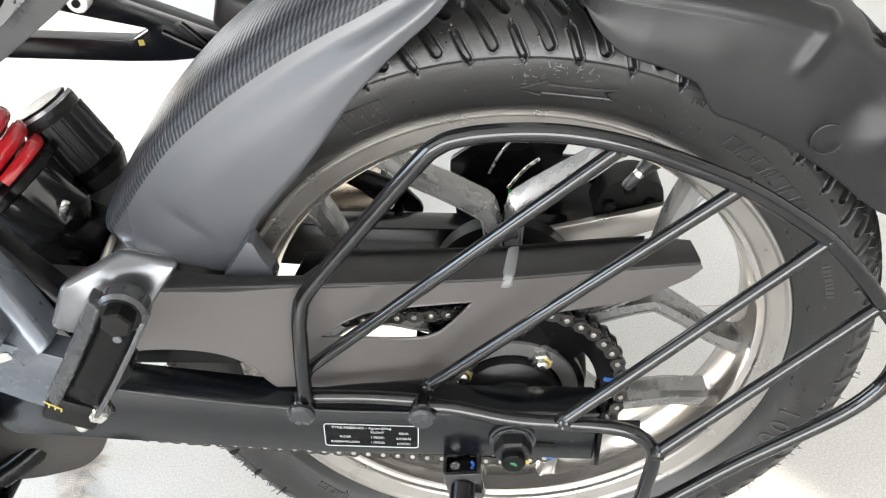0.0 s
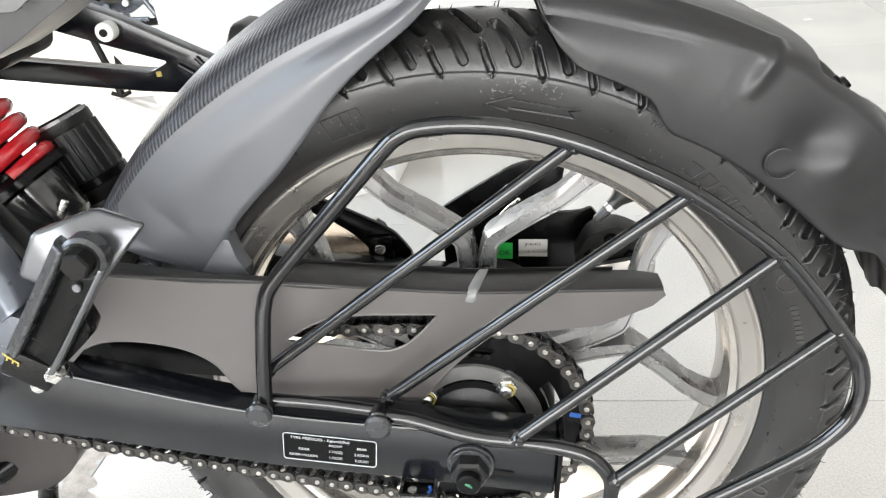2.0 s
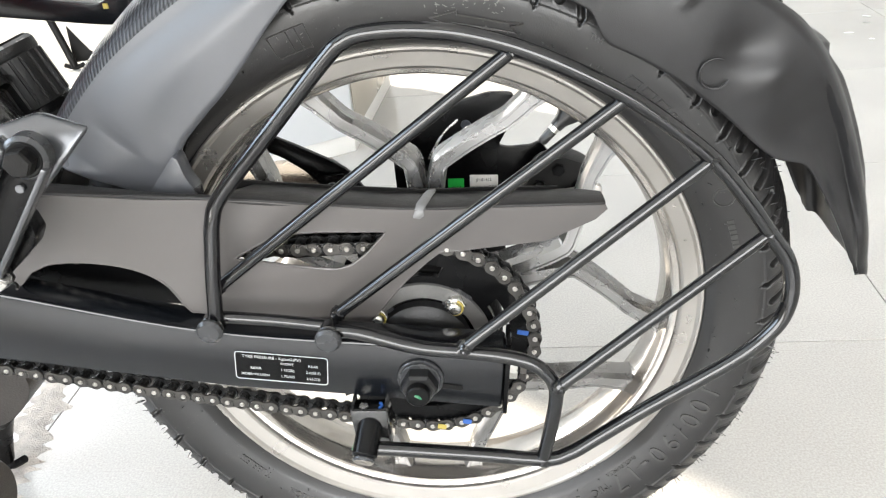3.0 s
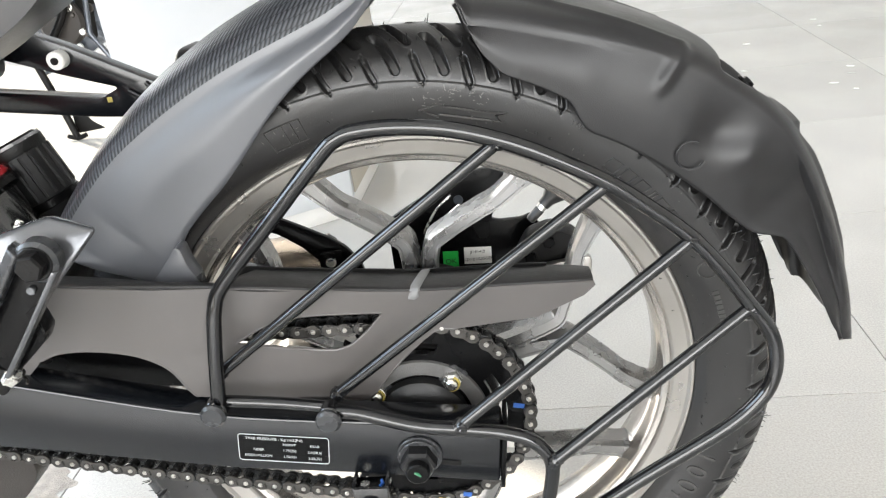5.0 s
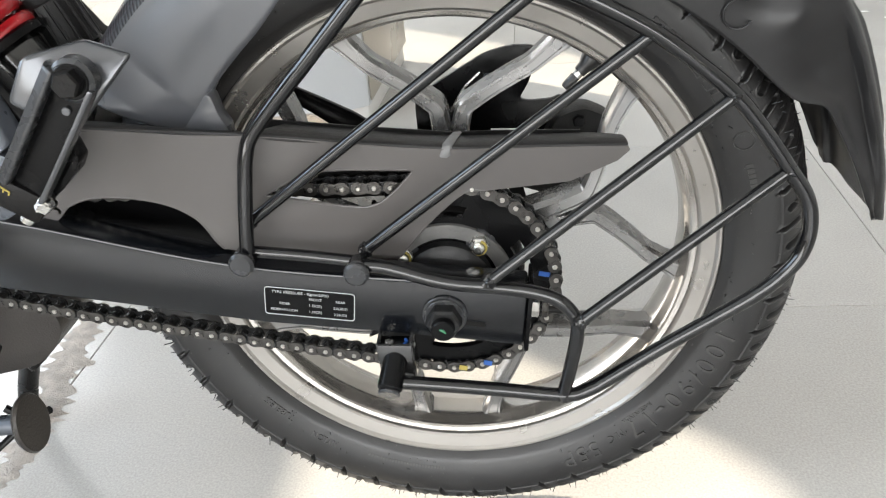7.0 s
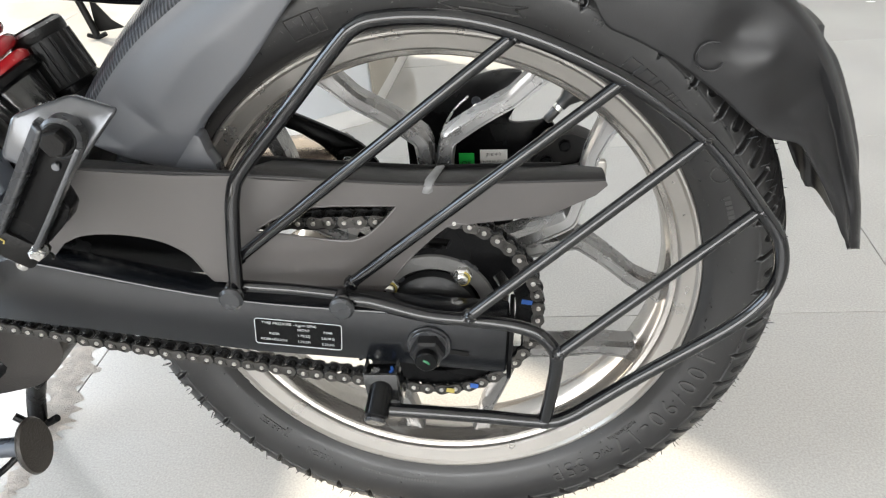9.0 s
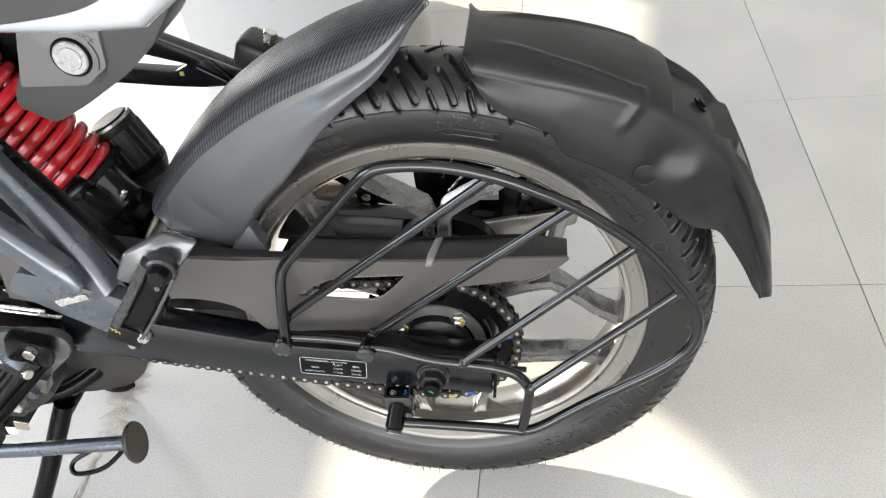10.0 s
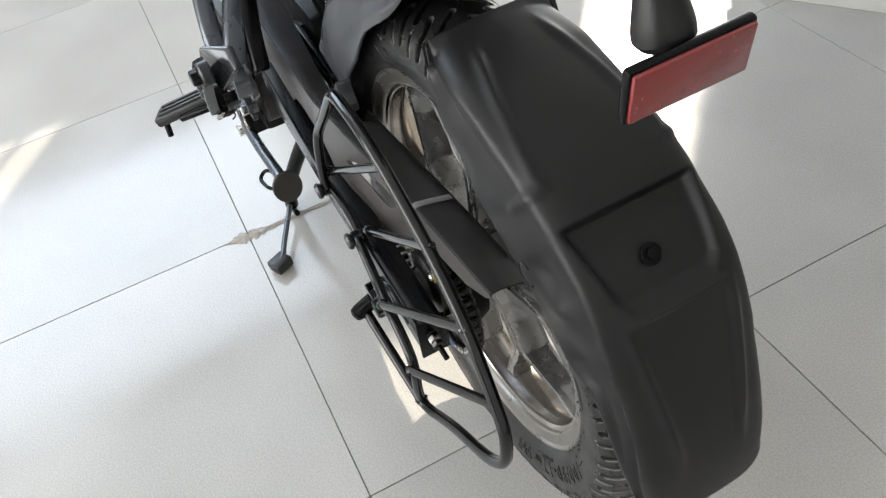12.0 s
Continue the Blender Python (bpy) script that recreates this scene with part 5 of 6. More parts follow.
def build_footrest():
    """Grey cast hanger with a folded black footrest."""
    def slab(pts, thick, bev):
        bm = bmesh.new()
        vs = [bm.verts.new(p) for p in pts]
        f = bm.faces.new(vs)
        bm.normal_update()
        nrm = f.normal.copy()
        ext = bmesh.ops.extrude_face_region(bm, geom=[f])
        for v in ext["geom"]:
            if isinstance(v, bmesh.types.BMVert):
                v.co -= nrm * thick
        bmesh.ops.recalc_face_normals(bm, faces=bm.faces[:])
        return soften(bm, bev, 3)

    plate_ = slab([(-0.2286, -0.1930, 0.5765), (-0.2015, -0.1665, 0.5785), (-0.1715, -0.1700, 0.5680), (-0.2130, -0.1880, 0.5250), (-0.2450, -0.1960, 0.5500)], 0.010, 0.0040)
    rest = part("pillion_footrest", plate_, M_HANGER, bike, "grey cast pillion footrest hanger with folded black peg")
    line = smooth_line([(-0.1925, -0.207, 0.5665), (-0.207, -0.209, 0.547), (-0.228, -0.2095, 0.520), (-0.2465, -0.2085, 0.4975)], 6)

    def run(prof, mat, name, label=""):
        bm = bmesh.new()
        rows = []
        for i, p in enumerate(line):
            d = (line[min(i + 1, len(line) - 1)] - line[max(i - 1, 0)]).normalized()
            s = Vector((d.z, 0, -d.x)).normalized()
            rows.append([bm.verts.new(p + s * a + Vector((0, b, 0))) for a, b in prof])
        k = len(rows[0])
        for a, b in zip(rows, rows[1:]):
            for j in range(k):
                bm.faces.new((a[j], a[(j + 1) % k], b[(j + 1) % k], b[j]))
        bm.faces.new(rows[0])
        bm.faces.new(rows[-1])
        bmesh.ops.recalc_face_normals(bm, faces=bm.faces[:])
        return part(name, soften(bm, 0.0012, 2, 50), mat, rest, label)

    run([(-0.0115, 0.004), (-0.0115, -0.001), (0.0095, -0.001), (0.0095, 0.004)], M_BLACK, "peg", "folded black channel-shaped peg")
    run([(0.0085, 0.004), (0.0085, -0.008), (0.0105, -0.0095), (0.0165, -0.0060), (0.0180, -0.0010), (0.0180, 0.006)], M_PEG, "peg_wall", "dark satin wall of the peg")
    run([(-0.0145, 0.004), (-0.0145, -0.007), (-0.0112, -0.008), (-0.0112, 0.004)], M_HANGER, "peg_wall", "grey thin wall of the peg")
    part("peg_eye", rod((-0.1930, -0.200, 0.5650), (-0.1925, -0.2130, 0.5652), 0.0134, 36, edge=0.0020), M_PEG, rest, "rounded eye of the peg")
    part("pivot_ring", rod((-0.1925, -0.2125, 0.5652), (-0.1923, -0.2145, 0.5653), 0.0108, 28, edge=0.0008), M_BLACK, rest)
    bm = hexnut((-0.1923, -0.2140, 0.5653), (-0.1918, -0.2225, 0.5656), 0.0086, turn=0.3)
    part("pivot_bolt", soften(bm, 0.0024, 3, 40), M_DARK, rest, "black rounded hexagonal pivot bolt")
    part("chip", rod((-0.2020, -0.2090, 0.5470), (-0.2018, -0.2125, 0.5472), 0.0028, 12, edge=0.0005), M_HANGER, rest, "bare metal stop pin")
    part("clevis", block((0.032, 0.026, 0.020), (-0.254, -0.200, 0.490), (0, 40, 10), 0.003), M_DARK, rest, "dark pivot clevis")
    part("clevis_bolt", rod((-0.256, -0.207, 0.474), (-0.236, -0.207, 0.488), 0.0045, 16, edge=0.001), M_BRIGHT, rest, "bright clevis pin")
    part("clevis_nut", hexnut((-0.242, -0.207, 0.4835), (-0.2365, -0.207, 0.4875), 0.0065), M_BRIGHT, rest, "bright nut")
    for dx in (0.0, 0.0028, 0.0056):
        part("paint_mark", tube([(-0.2625 + dx, -0.2142, 0.5055 - dx), (-0.2600 + dx, -0.2144, 0.5030 - dx * 0.9), (-0.2612 + dx, -0.2144, 0.5005 - dx * 0.8)], 0.0006, 6), M_YELLOW, rest, "yellow paint stroke")
    arm = rounded([(-0.2155, 0.5220), (-0.2130, 0.5100), (-0.2185, 0.5010), (-0.2405, 0.4825), (-0.2480, 0.4880), (-0.2300, 0.5080)], 0.0020, 3)
    part("clevis_arm", plate(arm, -0.197, -0.183, (), 0.0016), M_BLACK, rest, "black bent arm of the clevis")
    part("spring", tube([(-0.245 + 0.0055 * math.cos(t), -0.196 + 0.0055 * math.sin(t), 0.472 + 0.0011 * t) for t in np.linspace(0, 22, 90)], 0.0010, 6), M_CHAIN, rest)


build_footrest()

# frame, shock absorber and tank of the shock -----------------------------------


def build_frame():
    def spar(pts, widths, depth, mat, name, label, parent):
        line = smooth_line(pts, 6)
        n = len(line)
        bm = bmesh.new()
        rows = []
        ws = np.interp(np.linspace(0, 1, n), np.linspace(0, 1, len(widths)), widths)
        for i, p in enumerate(line):
            d = (line[min(i + 1, n - 1)] - line[max(i - 1, 0)]).normalized()
            s = Vector((d.z, 0, -d.x)).normalized()
            w = ws[i]
            prof = [(-w, depth * 0.4), (-w, -depth * 0.3), (-w * 0.55, -depth * 0.5), (w * 0.55, -depth * 0.5), (w, -depth * 0.3), (w, depth * 0.4), (0, depth * 0.5)]
            rows.append([bm.verts.new(p + s * a + Vector((0, b, 0))) for a, b in prof])
        k = len(rows[0])
        for a, b in zip(rows, rows[1:]):
            for j in range(k):
                bm.faces.new((a[j], a[(j + 1) % k], b[(j + 1) % k], b[j]))
        bm.faces.new(rows[0])
        bm.faces.new(rows[-1])
        bmesh.ops.recalc_face_normals(bm, faces=bm.faces[:])
        return part(name, soften(bm, 0.002, 2, 25), mat, parent, label)

    frame_ = spar([(-0.480, -0.040, 0.690), (-0.412, -0.085, 0.635), (-0.350, -0.122, 0.580), (-0.306, -0.150, 0.537), (-0.285, -0.165, 0.505)], [0.016, 0.016, 0.0165, 0.017, 0.016], 0.030, M_GREYMETAL, "frame_spar", "grey painted frame spar", bike)
    spar([(-0.500, -0.030, 0.712), (-0.424, -0.070, 0.652), (-0.352, -0.105, 0.592), (-0.298, -0.130, 0.540), (-0.268, -0.140, 0.498)], [0.009, 0.009, 0.010, 0.011, 0.013], 0.022, M_BLACK, "inner_tube", "black frame tube", frame_)
    spar([(-0.500, -0.110, 0.690), (-0.440, -0.138, 0.640), (-0.370, -0.160, 0.586), (-0.318, -0.174, 0.542), (-0.300, -0.176, 0.520)], [0.014, 0.014, 0.014, 0.015, 0.012], 0.024, M_GREYMETAL, "outer_spar", "grey painted outer spar", frame_)
    # plate that carries the footrests
    pl = rounded([(-0.357, 0.541), (-0.318, 0.527), (-0.262, 0.499), (-0.283, 0.464), (-0.297, 0.458), (-0.347, 0.495), (-0.376, 0.519)], 0.006, 4)
    part("hanger_plate", plate(pl, -0.176, -0.158, (), 0.004, seg=3), M_GREYMETAL, frame_, "grey cast junction of the hanger arms")
    # stand bracket below the arm, with a three-cornered window
    br = rounded([(-0.62, 0.446), (-0.442, 0.437), (-0.384, 0.433), (-0.371, 0.420), (-0.378, 0.400), (-0.398, 0.384), (-0.447, 0.345), (-0.62, 0.330)], 0.008, 4)
    win = rounded([(-0.463, 0.378), (-0.434, 0.405), (-0.418, 0.404), (-0.443, 0.373)], 0.004, 3)
    part("stand_plate", plate(br, -0.150, -0.140, [[(p.x, p.y) for p in win]], 0.0022), M_HANGER, frame_, "grey cast stand bracket with a three-cornered window")
    for z0, z1, x1 in ((0.4420, 0.4235, -0.372), (0.4480, 0.4370, -0.405)):
        part("rod", tube([(-0.600, -0.122, z0 + 0.032), (-0.456, -0.120, z0), (x1, -0.120, z1)], 0.0022, 8), M_BRIGHT, frame_, "thin bright rod")
    part("slot", plate(rounded([(-0.335, 0.504), (-0.300, 0.512), (-0.298, 0.506), (-0.331, 0.497)], 0.002), -0.1775, -0.175, (), 0.0004, seg=1), M_BRIGHT, frame_, "bright cast slot edge")
    # dark engine and gearbox mass in front of the wheel
    body = rounded([(-0.70, 0.250), (-0.56, 0.222), (-0.470, 0.224), (-0.415, 0.236), (-0.388, 0.258), (-0.374, 0.282), (-0.385, 0.312), (-0.43, 0.35), (-0.52, 0.39), (-0.70, 0.42)], 0.018, 5)
    part("crankcase", plate(body, -0.050, 0.085, (), 0.028, seg=4), M_ENGINE, bike, "brown-grey cast crankcase")
    part("sprocket_cover", plate(rounded([(-0.66, 0.30), (-0.50, 0.275), (-0.448, 0.310), (-0.455, 0.372), (-0.50, 0.41), (-0.66, 0.43)], 0.012, 4), -0.128, -0.088, (), 0.006, seg=3), M_ENGINE, bike, "grey cast sprocket cover")
    # black inner mud plate that closes the space before the wheel
    pl = rounded([(-0.50, 0.40), (-0.345, 0.402), (-0.325, 0.440), (-0.322, 0.475), (-0.345, 0.495), (-0.50, 0.500)], 0.01, 3)
    part("inner_panel", plate(pl, -0.05, 0.09, (), 0.004), M_DARK, bike, "black inner panel")
    part("battery_tray", plate(rounded([(-0.66, 0.46), (-0.505, 0.452), (-0.500, 0.58), (-0.365, 0.620), (-0.345, 0.76), (-0.66, 0.76)], 0.01, 3), 0.032, 0.10, (), 0.004), M_DARK, bike, "black inner bodywork")


def build_shock():
    a, b = Vector((-0.4480, -0.010, 0.668)), Vector((-0.3660, -0.010, 0.538))
    d = (b - a).normalized()
    up = Vector((0, 1, 0))
    side = d.cross(up)
    shock = part("shock_absorber", rod(a - d * 0.02, b + d * 0.075, 0.0165, 24), M_BLACK, bike, "shock absorber with a thick red coil spring")
    turns, n = 10.4, 380
    L = (b - a).length
    pts = []
    for i in range(n + 1):
        t = i / n
        ang = 2 * math.pi * turns * t
        pts.append(a + d * (L * t) + 0.0345 * (math.cos(ang) * up + math.sin(ang) * side))
    part("spring", tube(pts, 0.0066, 14), M_RED, shock, "glossy red coil spring")
    part("rod", rod(a, b, 0.0085, 16), M_BRIGHT, shock)
    part("spring_seat", tube([b - d * 0.002, b + d * 0.004, b + d * 0.010, b + d * 0.012], [0.036, 0.0435, 0.0435, 0.036], 36), M_BLACK, shock, "black lower spring seat")
    part("body", tube([b + d * 0.010, b + d * 0.022, b + d * 0.050, b + d * 0.060], [0.031, 0.031, 0.029, 0.020], 28), M_GLOSS, shock, "glossy black shock body")
    part("clevis", block((0.032, 0.050, 0.040), tuple(b + d * 0.075), (0, 32, 0), 0.004), M_BLACK, shock)
    part("bolt", hexnut(b + d * 0.075 + Vector((0, -0.025, 0)), b + d * 0.075 + Vector((0, -0.034, 0)), 0.0085), M_DARK, shock)
    part("collar_clip", block((0.006, 0.004, 0.028), tuple(b + d * 0.03 + Vector((0.026, -0.020, 0))), (0, 32, 0), 0.001), M_BRIGHT, shock)
    # black canister beside the shock
    c0, c1 = Vector((-0.3465, 0.040, 0.5700)), Vector((-0.3205, 0.040, 0.5000))
    e = (c1 - c0).normalized()
    can = part("canister", tube([c0, c0 + e * 0.002, c0 + e * 0.010, c0 + e * 0.011, c1 - e * 0.010, c1], [0.0245, 0.0265, 0.0265, 0.0258, 0.0262, 0.0215], 40), M_CAN, bike, "black ribbed canister beside the spring")
    # pale ring round the upper end
    part("rim", tube([c0 - e * 0.0012, c0 + e * 0.0016], [0.0252, 0.0262], 40), M_CAP, can, "thin bright rim")
    part("end_cap", tube([c0 - e * 0.0030, c0 - e * 0.0010], [0.0215, 0.0232], 36), M_DARK, can, "black end cap")
    side_ = e.cross(Vector((0, 1, 0))).normalized()
    for q in range(18):                                 # moulded ribs round the upper half
        a_ = 2 * math.pi * q / 18
        w_ = math.cos(a_) * side_ + math.sin(a_) * Vector((0, 1, 0))
        part("moulded_rib", tube([c0 + e * 0.012 + w_ * 0.0256, c0 + e * 0.052 + w_ * 0.0259], 0.0017, 6), M_CAN, can)
    part("clamp", tube([c0 + e * 0.054, c0 + e * 0.055, c0 + e * 0.061, c0 + e * 0.062], [0.0262, 0.0274, 0.0274, 0.0262], 36), M_BLACK, can)
    part("hose_clip", block((0.030, 0.012, 0.010), (-0.268, 0.02, 0.487), (0, -20, 0), 0.003), M_GOLD, bike, "yellowish linkage arm")


def build_far_hanger():
    """Black pressed hanger of the right-hand footrest, a long open triangle."""
    out = [(-0.60, 0.7400), (-0.353, 0.6560), (-0.313, 0.6380), (-0.235, 0.5960), (-0.200, 0.5760), (-0.210, 0.5640), (-0.262, 0.5640), (-0.300, 0.5680), (-0.42, 0.5860), (-0.60, 0.6120)]
    hole = rounded([(-0.58, 0.706), (-0.400, 0.6400), (-0.322, 0.6110), (-0.272, 0.5940), (-0.290, 0.5860), (-0.40, 0.6030), (-0.58, 0.630)], 0.004, 4)
    h = part("far_hanger", plate(rounded(out, 0.006, 3), 0.114, 0.130, [[(p.x, p.y) for p in hole]], 0.003), M_SWING, bike, "black pressed-steel footrest hanger")
    for x0, z0, x1, z1 in ((-0.262, 0.5905, -0.232, 0.5700), (-0.244, 0.5965, -0.222, 0.5680)):       # pressed ribs near the tip
        part("rib", tube([(x0, 0.113, z0), (x1, 0.113, z1)], 0.0024, 8), M_BLACK, h)
    part("sleeve", rod((-0.3180, 0.115, 0.6265), (-0.3180, 0.102, 0.6265), 0.0086, 24, edge=0.001), M_PAPER, h, "white nylon sleeve")
    part("sleeve_bolt", rod((-0.3180, 0.1025, 0.6265), (-0.3180, 0.100, 0.6265), 0.0034, 12), M_DARK, h)
    part("paint_mark", block((0.005, 0.001, 0.005), (-0.283, 0.1135, 0.5835), (0, 0, 0), 0.0003, 1), M_YELLOW, h, "yellow paint mark")
    part("far_peg", block((0.066, 0.044, 0.040), (-0.176, 0.112, 0.598), (0, 24, -10), 0.010, 3), M_RUBBER, h, "black far footrest")
    part("far_peg_bolt", hexnut((-0.168, 0.110, 0.616), (-0.164, 0.110, 0.628), 0.0085), M_BRIGHT, h, "bright hexagonal bolt")


def build_tail():
    """Side panel with the seat lock, and the painted tail above it."""
    panel = rounded([(-0.296, 0.756), (-0.303, 0.722), (-0.334, 0.676), (-0.337, 0.664), (-0.308, 0.645), (-0.272, 0.661), (-0.222, 0.688), (-0.190, 0.712), (-0.160, 0.748)], 0.008, 4)
    tail = part("side_panel", plate(panel, -0.092, -0.020, (), 0.010, seg=4), M_PANEL, bike, "grey plastic side panel with a seat lock")
    face = rounded([(-0.300, 0.742), (-0.229, 0.742), (-0.2371, 0.6966), (-0.2611, 0.6817), (-0.323, 0.6845)], 0.004, 3)
    part("lock_plate", plate(face, -0.0950, -0.090, (), 0.001), M_LOCK, tail, "grey lock plate")
    c = Vector((-0.2639, -0.0950, 0.7088))
    part("lock_ring", tube([c + Vector((0, 0.002, 0)), c + Vector((0, -0.001, 0)), c + Vector((0, -0.0022, 0)), c + Vector((0, -0.0015, 0))], [0.0180, 0.0180, 0.0168, 0.0150], 40), M_BLACK, tail)
    part("lock_cap", rod(c + Vector((0, -0.0005, 0)), c + Vector((0, -0.0035, 0)), 0.0155, 40, edge=0.0016), M_CAP, tail, "pale lock cap")
    part("cap_flap", rod(c + Vector((0, -0.0030, 0)), c + Vector((0, -0.0042, 0)), 0.0105, 32, edge=0.0006), M_CAP, tail, "pale lock cap")
    ca, sa = math.cos(radians(38)), math.sin(radians(38))
    part("print", letters("OPEN", 0.0072, 0.0002, lambda a, b, d: Vector((c.x + 0.017 + a * ca - b * sa, -0.0951 - d, c.z - 0.021 + a * sa + b * ca))), M_INK, tail)
    part("print", letters("LOCK", 0.0062, 0.0002, lambda a, b, d: Vector((c.x + 0.019 + a * ca + b * sa, -0.0951 - d, c.z + 0.017 - a * sa + b * ca))), M_INK, tail)
    arc = [c + Vector((0.0235 * math.cos(q), -0.0004, 0.0235 * math.sin(q))) for q in np.linspace(radians(-35), radians(30), 12)]
    part("arc_mark", tube(arc, 0.0006, 6), M_INK, tail, "black printed arc")
    # painted tail cowl, rising to the rear
    low_ = [(-0.62, 0.752), (-0.32, 0.750), (-0.230, 0.742), (-0.170, 0.742), (-0.090, 0.792), (0.00, 0.870), (0.03, 0.90)]
    up_ = [(0.00, 0.93), (-0.10, 0.90), (-0.30, 0.86), (-0.62, 0.85)]
    part("tail_cowl", plate(low_ + up_, -0.135, 0.135, (), 0.012, seg=3), M_SILVERPAINT, tail, "silver painted tail cowl")
    for line_, half, mat, nm in (([(-0.60, 0.778), (-0.36, 0.776), (-0.25, 0.778), (-0.19, 0.790), (-0.13, 0.826)], 0.018, M_PANEL, "dark_band"), ([(-0.60, 0.808), (-0.36, 0.806), (-0.25, 0.808), (-0.19, 0.820), (-0.13, 0.856)], 0.010, M_WHITEPAINT, "white_band")):
        bm = bmesh.new()
        rows = [[bm.verts.new((p.x, q, p.z + e_)) for q, e_ in ((-0.1340, -half), (-0.1364, -half), (-0.1364, half), (-0.1340, half))] for p in smooth_line([(x, 0, z) for x, z in line_], 6)]
        for a, b in zip(rows, rows[1:]):
            for j in range(4):
                bm.faces.new((a[j], a[(j + 1) % 4], b[(j + 1) % 4], b[j]))
        bmesh.ops.recalc_face_normals(bm, faces=bm.faces[:])
        part(nm, bm, mat, tail)
    part("seat_base", block((0.60, 0.20, 0.05), (-0.25, 0, 0.93), (0, -6, 0), 0.02, 4), M_DARK, bike, "black seat")
    # reflector on its drooping bracket behind the mudguard
    r = part("reflector_bracket", tube(smooth_line([(0.215, 0.0, 0.900), (0.248, 0.0, 0.840), (0.266, 0.0, 0.785), (0.278, 0.0, 0.742)], 6), [0.0115] * 13 + [0.0125, 0.0145, 0.0165, 0.018, 0.018, 0.014], 18), M_PLASTIC, bike, "black plastic bracket with a red reflector")
    part("reflector_body", block((0.007, 0.084, 0.037), (0.2965, 0.0, 0.7360), (0, 8, 0), 0.0022), M_BLACK, r, "black reflector housing")
    part("reflector", block((0.004, 0.080, 0.033), (0.3005, 0.0, 0.7355), (0, 8, 0), 0.0012), M_REFLECTOR, r, "red plastic reflector")


def build_stands():
    """Centre stand and folded side stand, gear lever and rider's peg."""
    cs = part("centre_stand", tube(smooth_line([(-0.500, -0.075, 0.230), (-0.545, -0.110, 0.140), (-0.590, -0.128, 0.060), (-0.606, -0.130, 0.018)], 6), 0.0125, 16), M_BLACK, bike, "black centre stand resting on the floor")
    part("right_leg", tube(smooth_line([(-0.500, 0.075, 0.230), (-0.545, 0.110, 0.140), (-0.590, 0.135, 0.060), (-0.606, 0.140, 0.018)], 6), 0.0125, 16), M_BLACK, cs)
    for y in (-0.130, 0.140):
        part("foot", tube(smooth_line([(-0.640, y, 0.020), (-0.622, y, 0.007), (-0.600, y, 0.0055), (-0.578, y, 0.016)], 5), 0.0055, 10), M_BLACK, cs, "curved foot")
    part("cross_tube", tube([(-0.515, -0.085, 0.205), (-0.515, 0.085, 0.205)], 0.0110, 14), M_BLACK, cs)
    tang = [(-0.600, -0.131, 0.030), (-0.565, -0.150, 0.026), (-0.515, -0.176, 0.022), (-0.488, -0.188, 0.021), (-0.478, -0.194, 0.020)]
    part("tang", tube(smooth_line(tang, 6), 0.0050, 12), M_GREYMETAL, cs, "bare steel tread arm")
    part("tread_rubber", block((0.030, 0.034, 0.020), (-0.4755, -0.2000, 0.0145), (0, 0, 25), 0.003), M_RUBBER, cs, "black rubber tread block")
    ss = part("side_stand", tube(smooth_line([(-0.575, -0.155, 0.238), (-0.500, -0.156, 0.244), (-0.420, -0.154, 0.250), (-0.365, -0.152, 0.253)], 6), 0.0088, 14), M_GREYMETAL, bike, "folded steel side stand with a round foot")
    bm = tube([(-0.3640, -0.152, 0.2530), (-0.3610, -0.152, 0.2532), (-0.3585, -0.152, 0.2534)], [0.021, 0.0225, 0.021], 28)
    for v in bm.verts:
        v.co.z = 0.2530 + (v.co.z - 0.2530) * 1.25
    part("foot", bm, M_ENGINE, ss, "round bare-metal foot")
    part("loop", tube(smooth_line([(-0.375, -0.152, 0.246), (-0.400, -0.172, 0.232), (-0.435, -0.178, 0.228), (-0.440, -0.166, 0.236), (-0.405, -0.155, 0.250)], 6), 0.0030, 10), M_BLACK, ss, "black bent wire lever")
    part("pivot", block((0.050, 0.040, 0.055), (-0.575, -0.140, 0.255), (0, 12, 0), 0.006), M_DARK, ss, "dark pivot bracket")
    part("pivot_bolt", hexnut((-0.575, -0.158, 0.232), (-0.575, -0.172, 0.232), 0.0105), M_BRIGHT, ss, "bright pivot bolt")
    part("switch", block((0.030, 0.020, 0.024), (-0.520, -0.150, 0.288), (0, 5, 0), 0.004), M_BLACK, ss, "small black switch")
    part("switch_label", block((0.012, 0.001, 0.012), (-0.498, -0.1605, 0.287), (0, 5, 0), 0.0002, 1), M_PAPER, ss)
    part("stand_bracket", block((0.110, 0.050, 0.050), (-0.560, -0.108, 0.285), (0, 10, 0), 0.008), M_DARK, ss)
    # bracing tubes under the frame
    part("lower_tube", tube(smooth_line([(-0.45, -0.040, 0.262), (-0.50, -0.065, 0.244), (-0.58, -0.085, 0.250), (-0.66, -0.09, 0.27)], 5), 0.012, 12), M_BLACK, bike, "black lower frame tube")
    part("drain_bolt", rod((-0.44, -0.025, 0.232), (-0.430, -0.026, 0.220), 0.0115, 16, edge=0.002), M_DARK, bike, "dark drain bolt")
    part("drain_bolt", rod((-0.470, -0.020, 0.230), (-0.464, -0.021, 0.214), 0.0095, 16, edge=0.002), M_DARK, bike, "dark drain bolt")
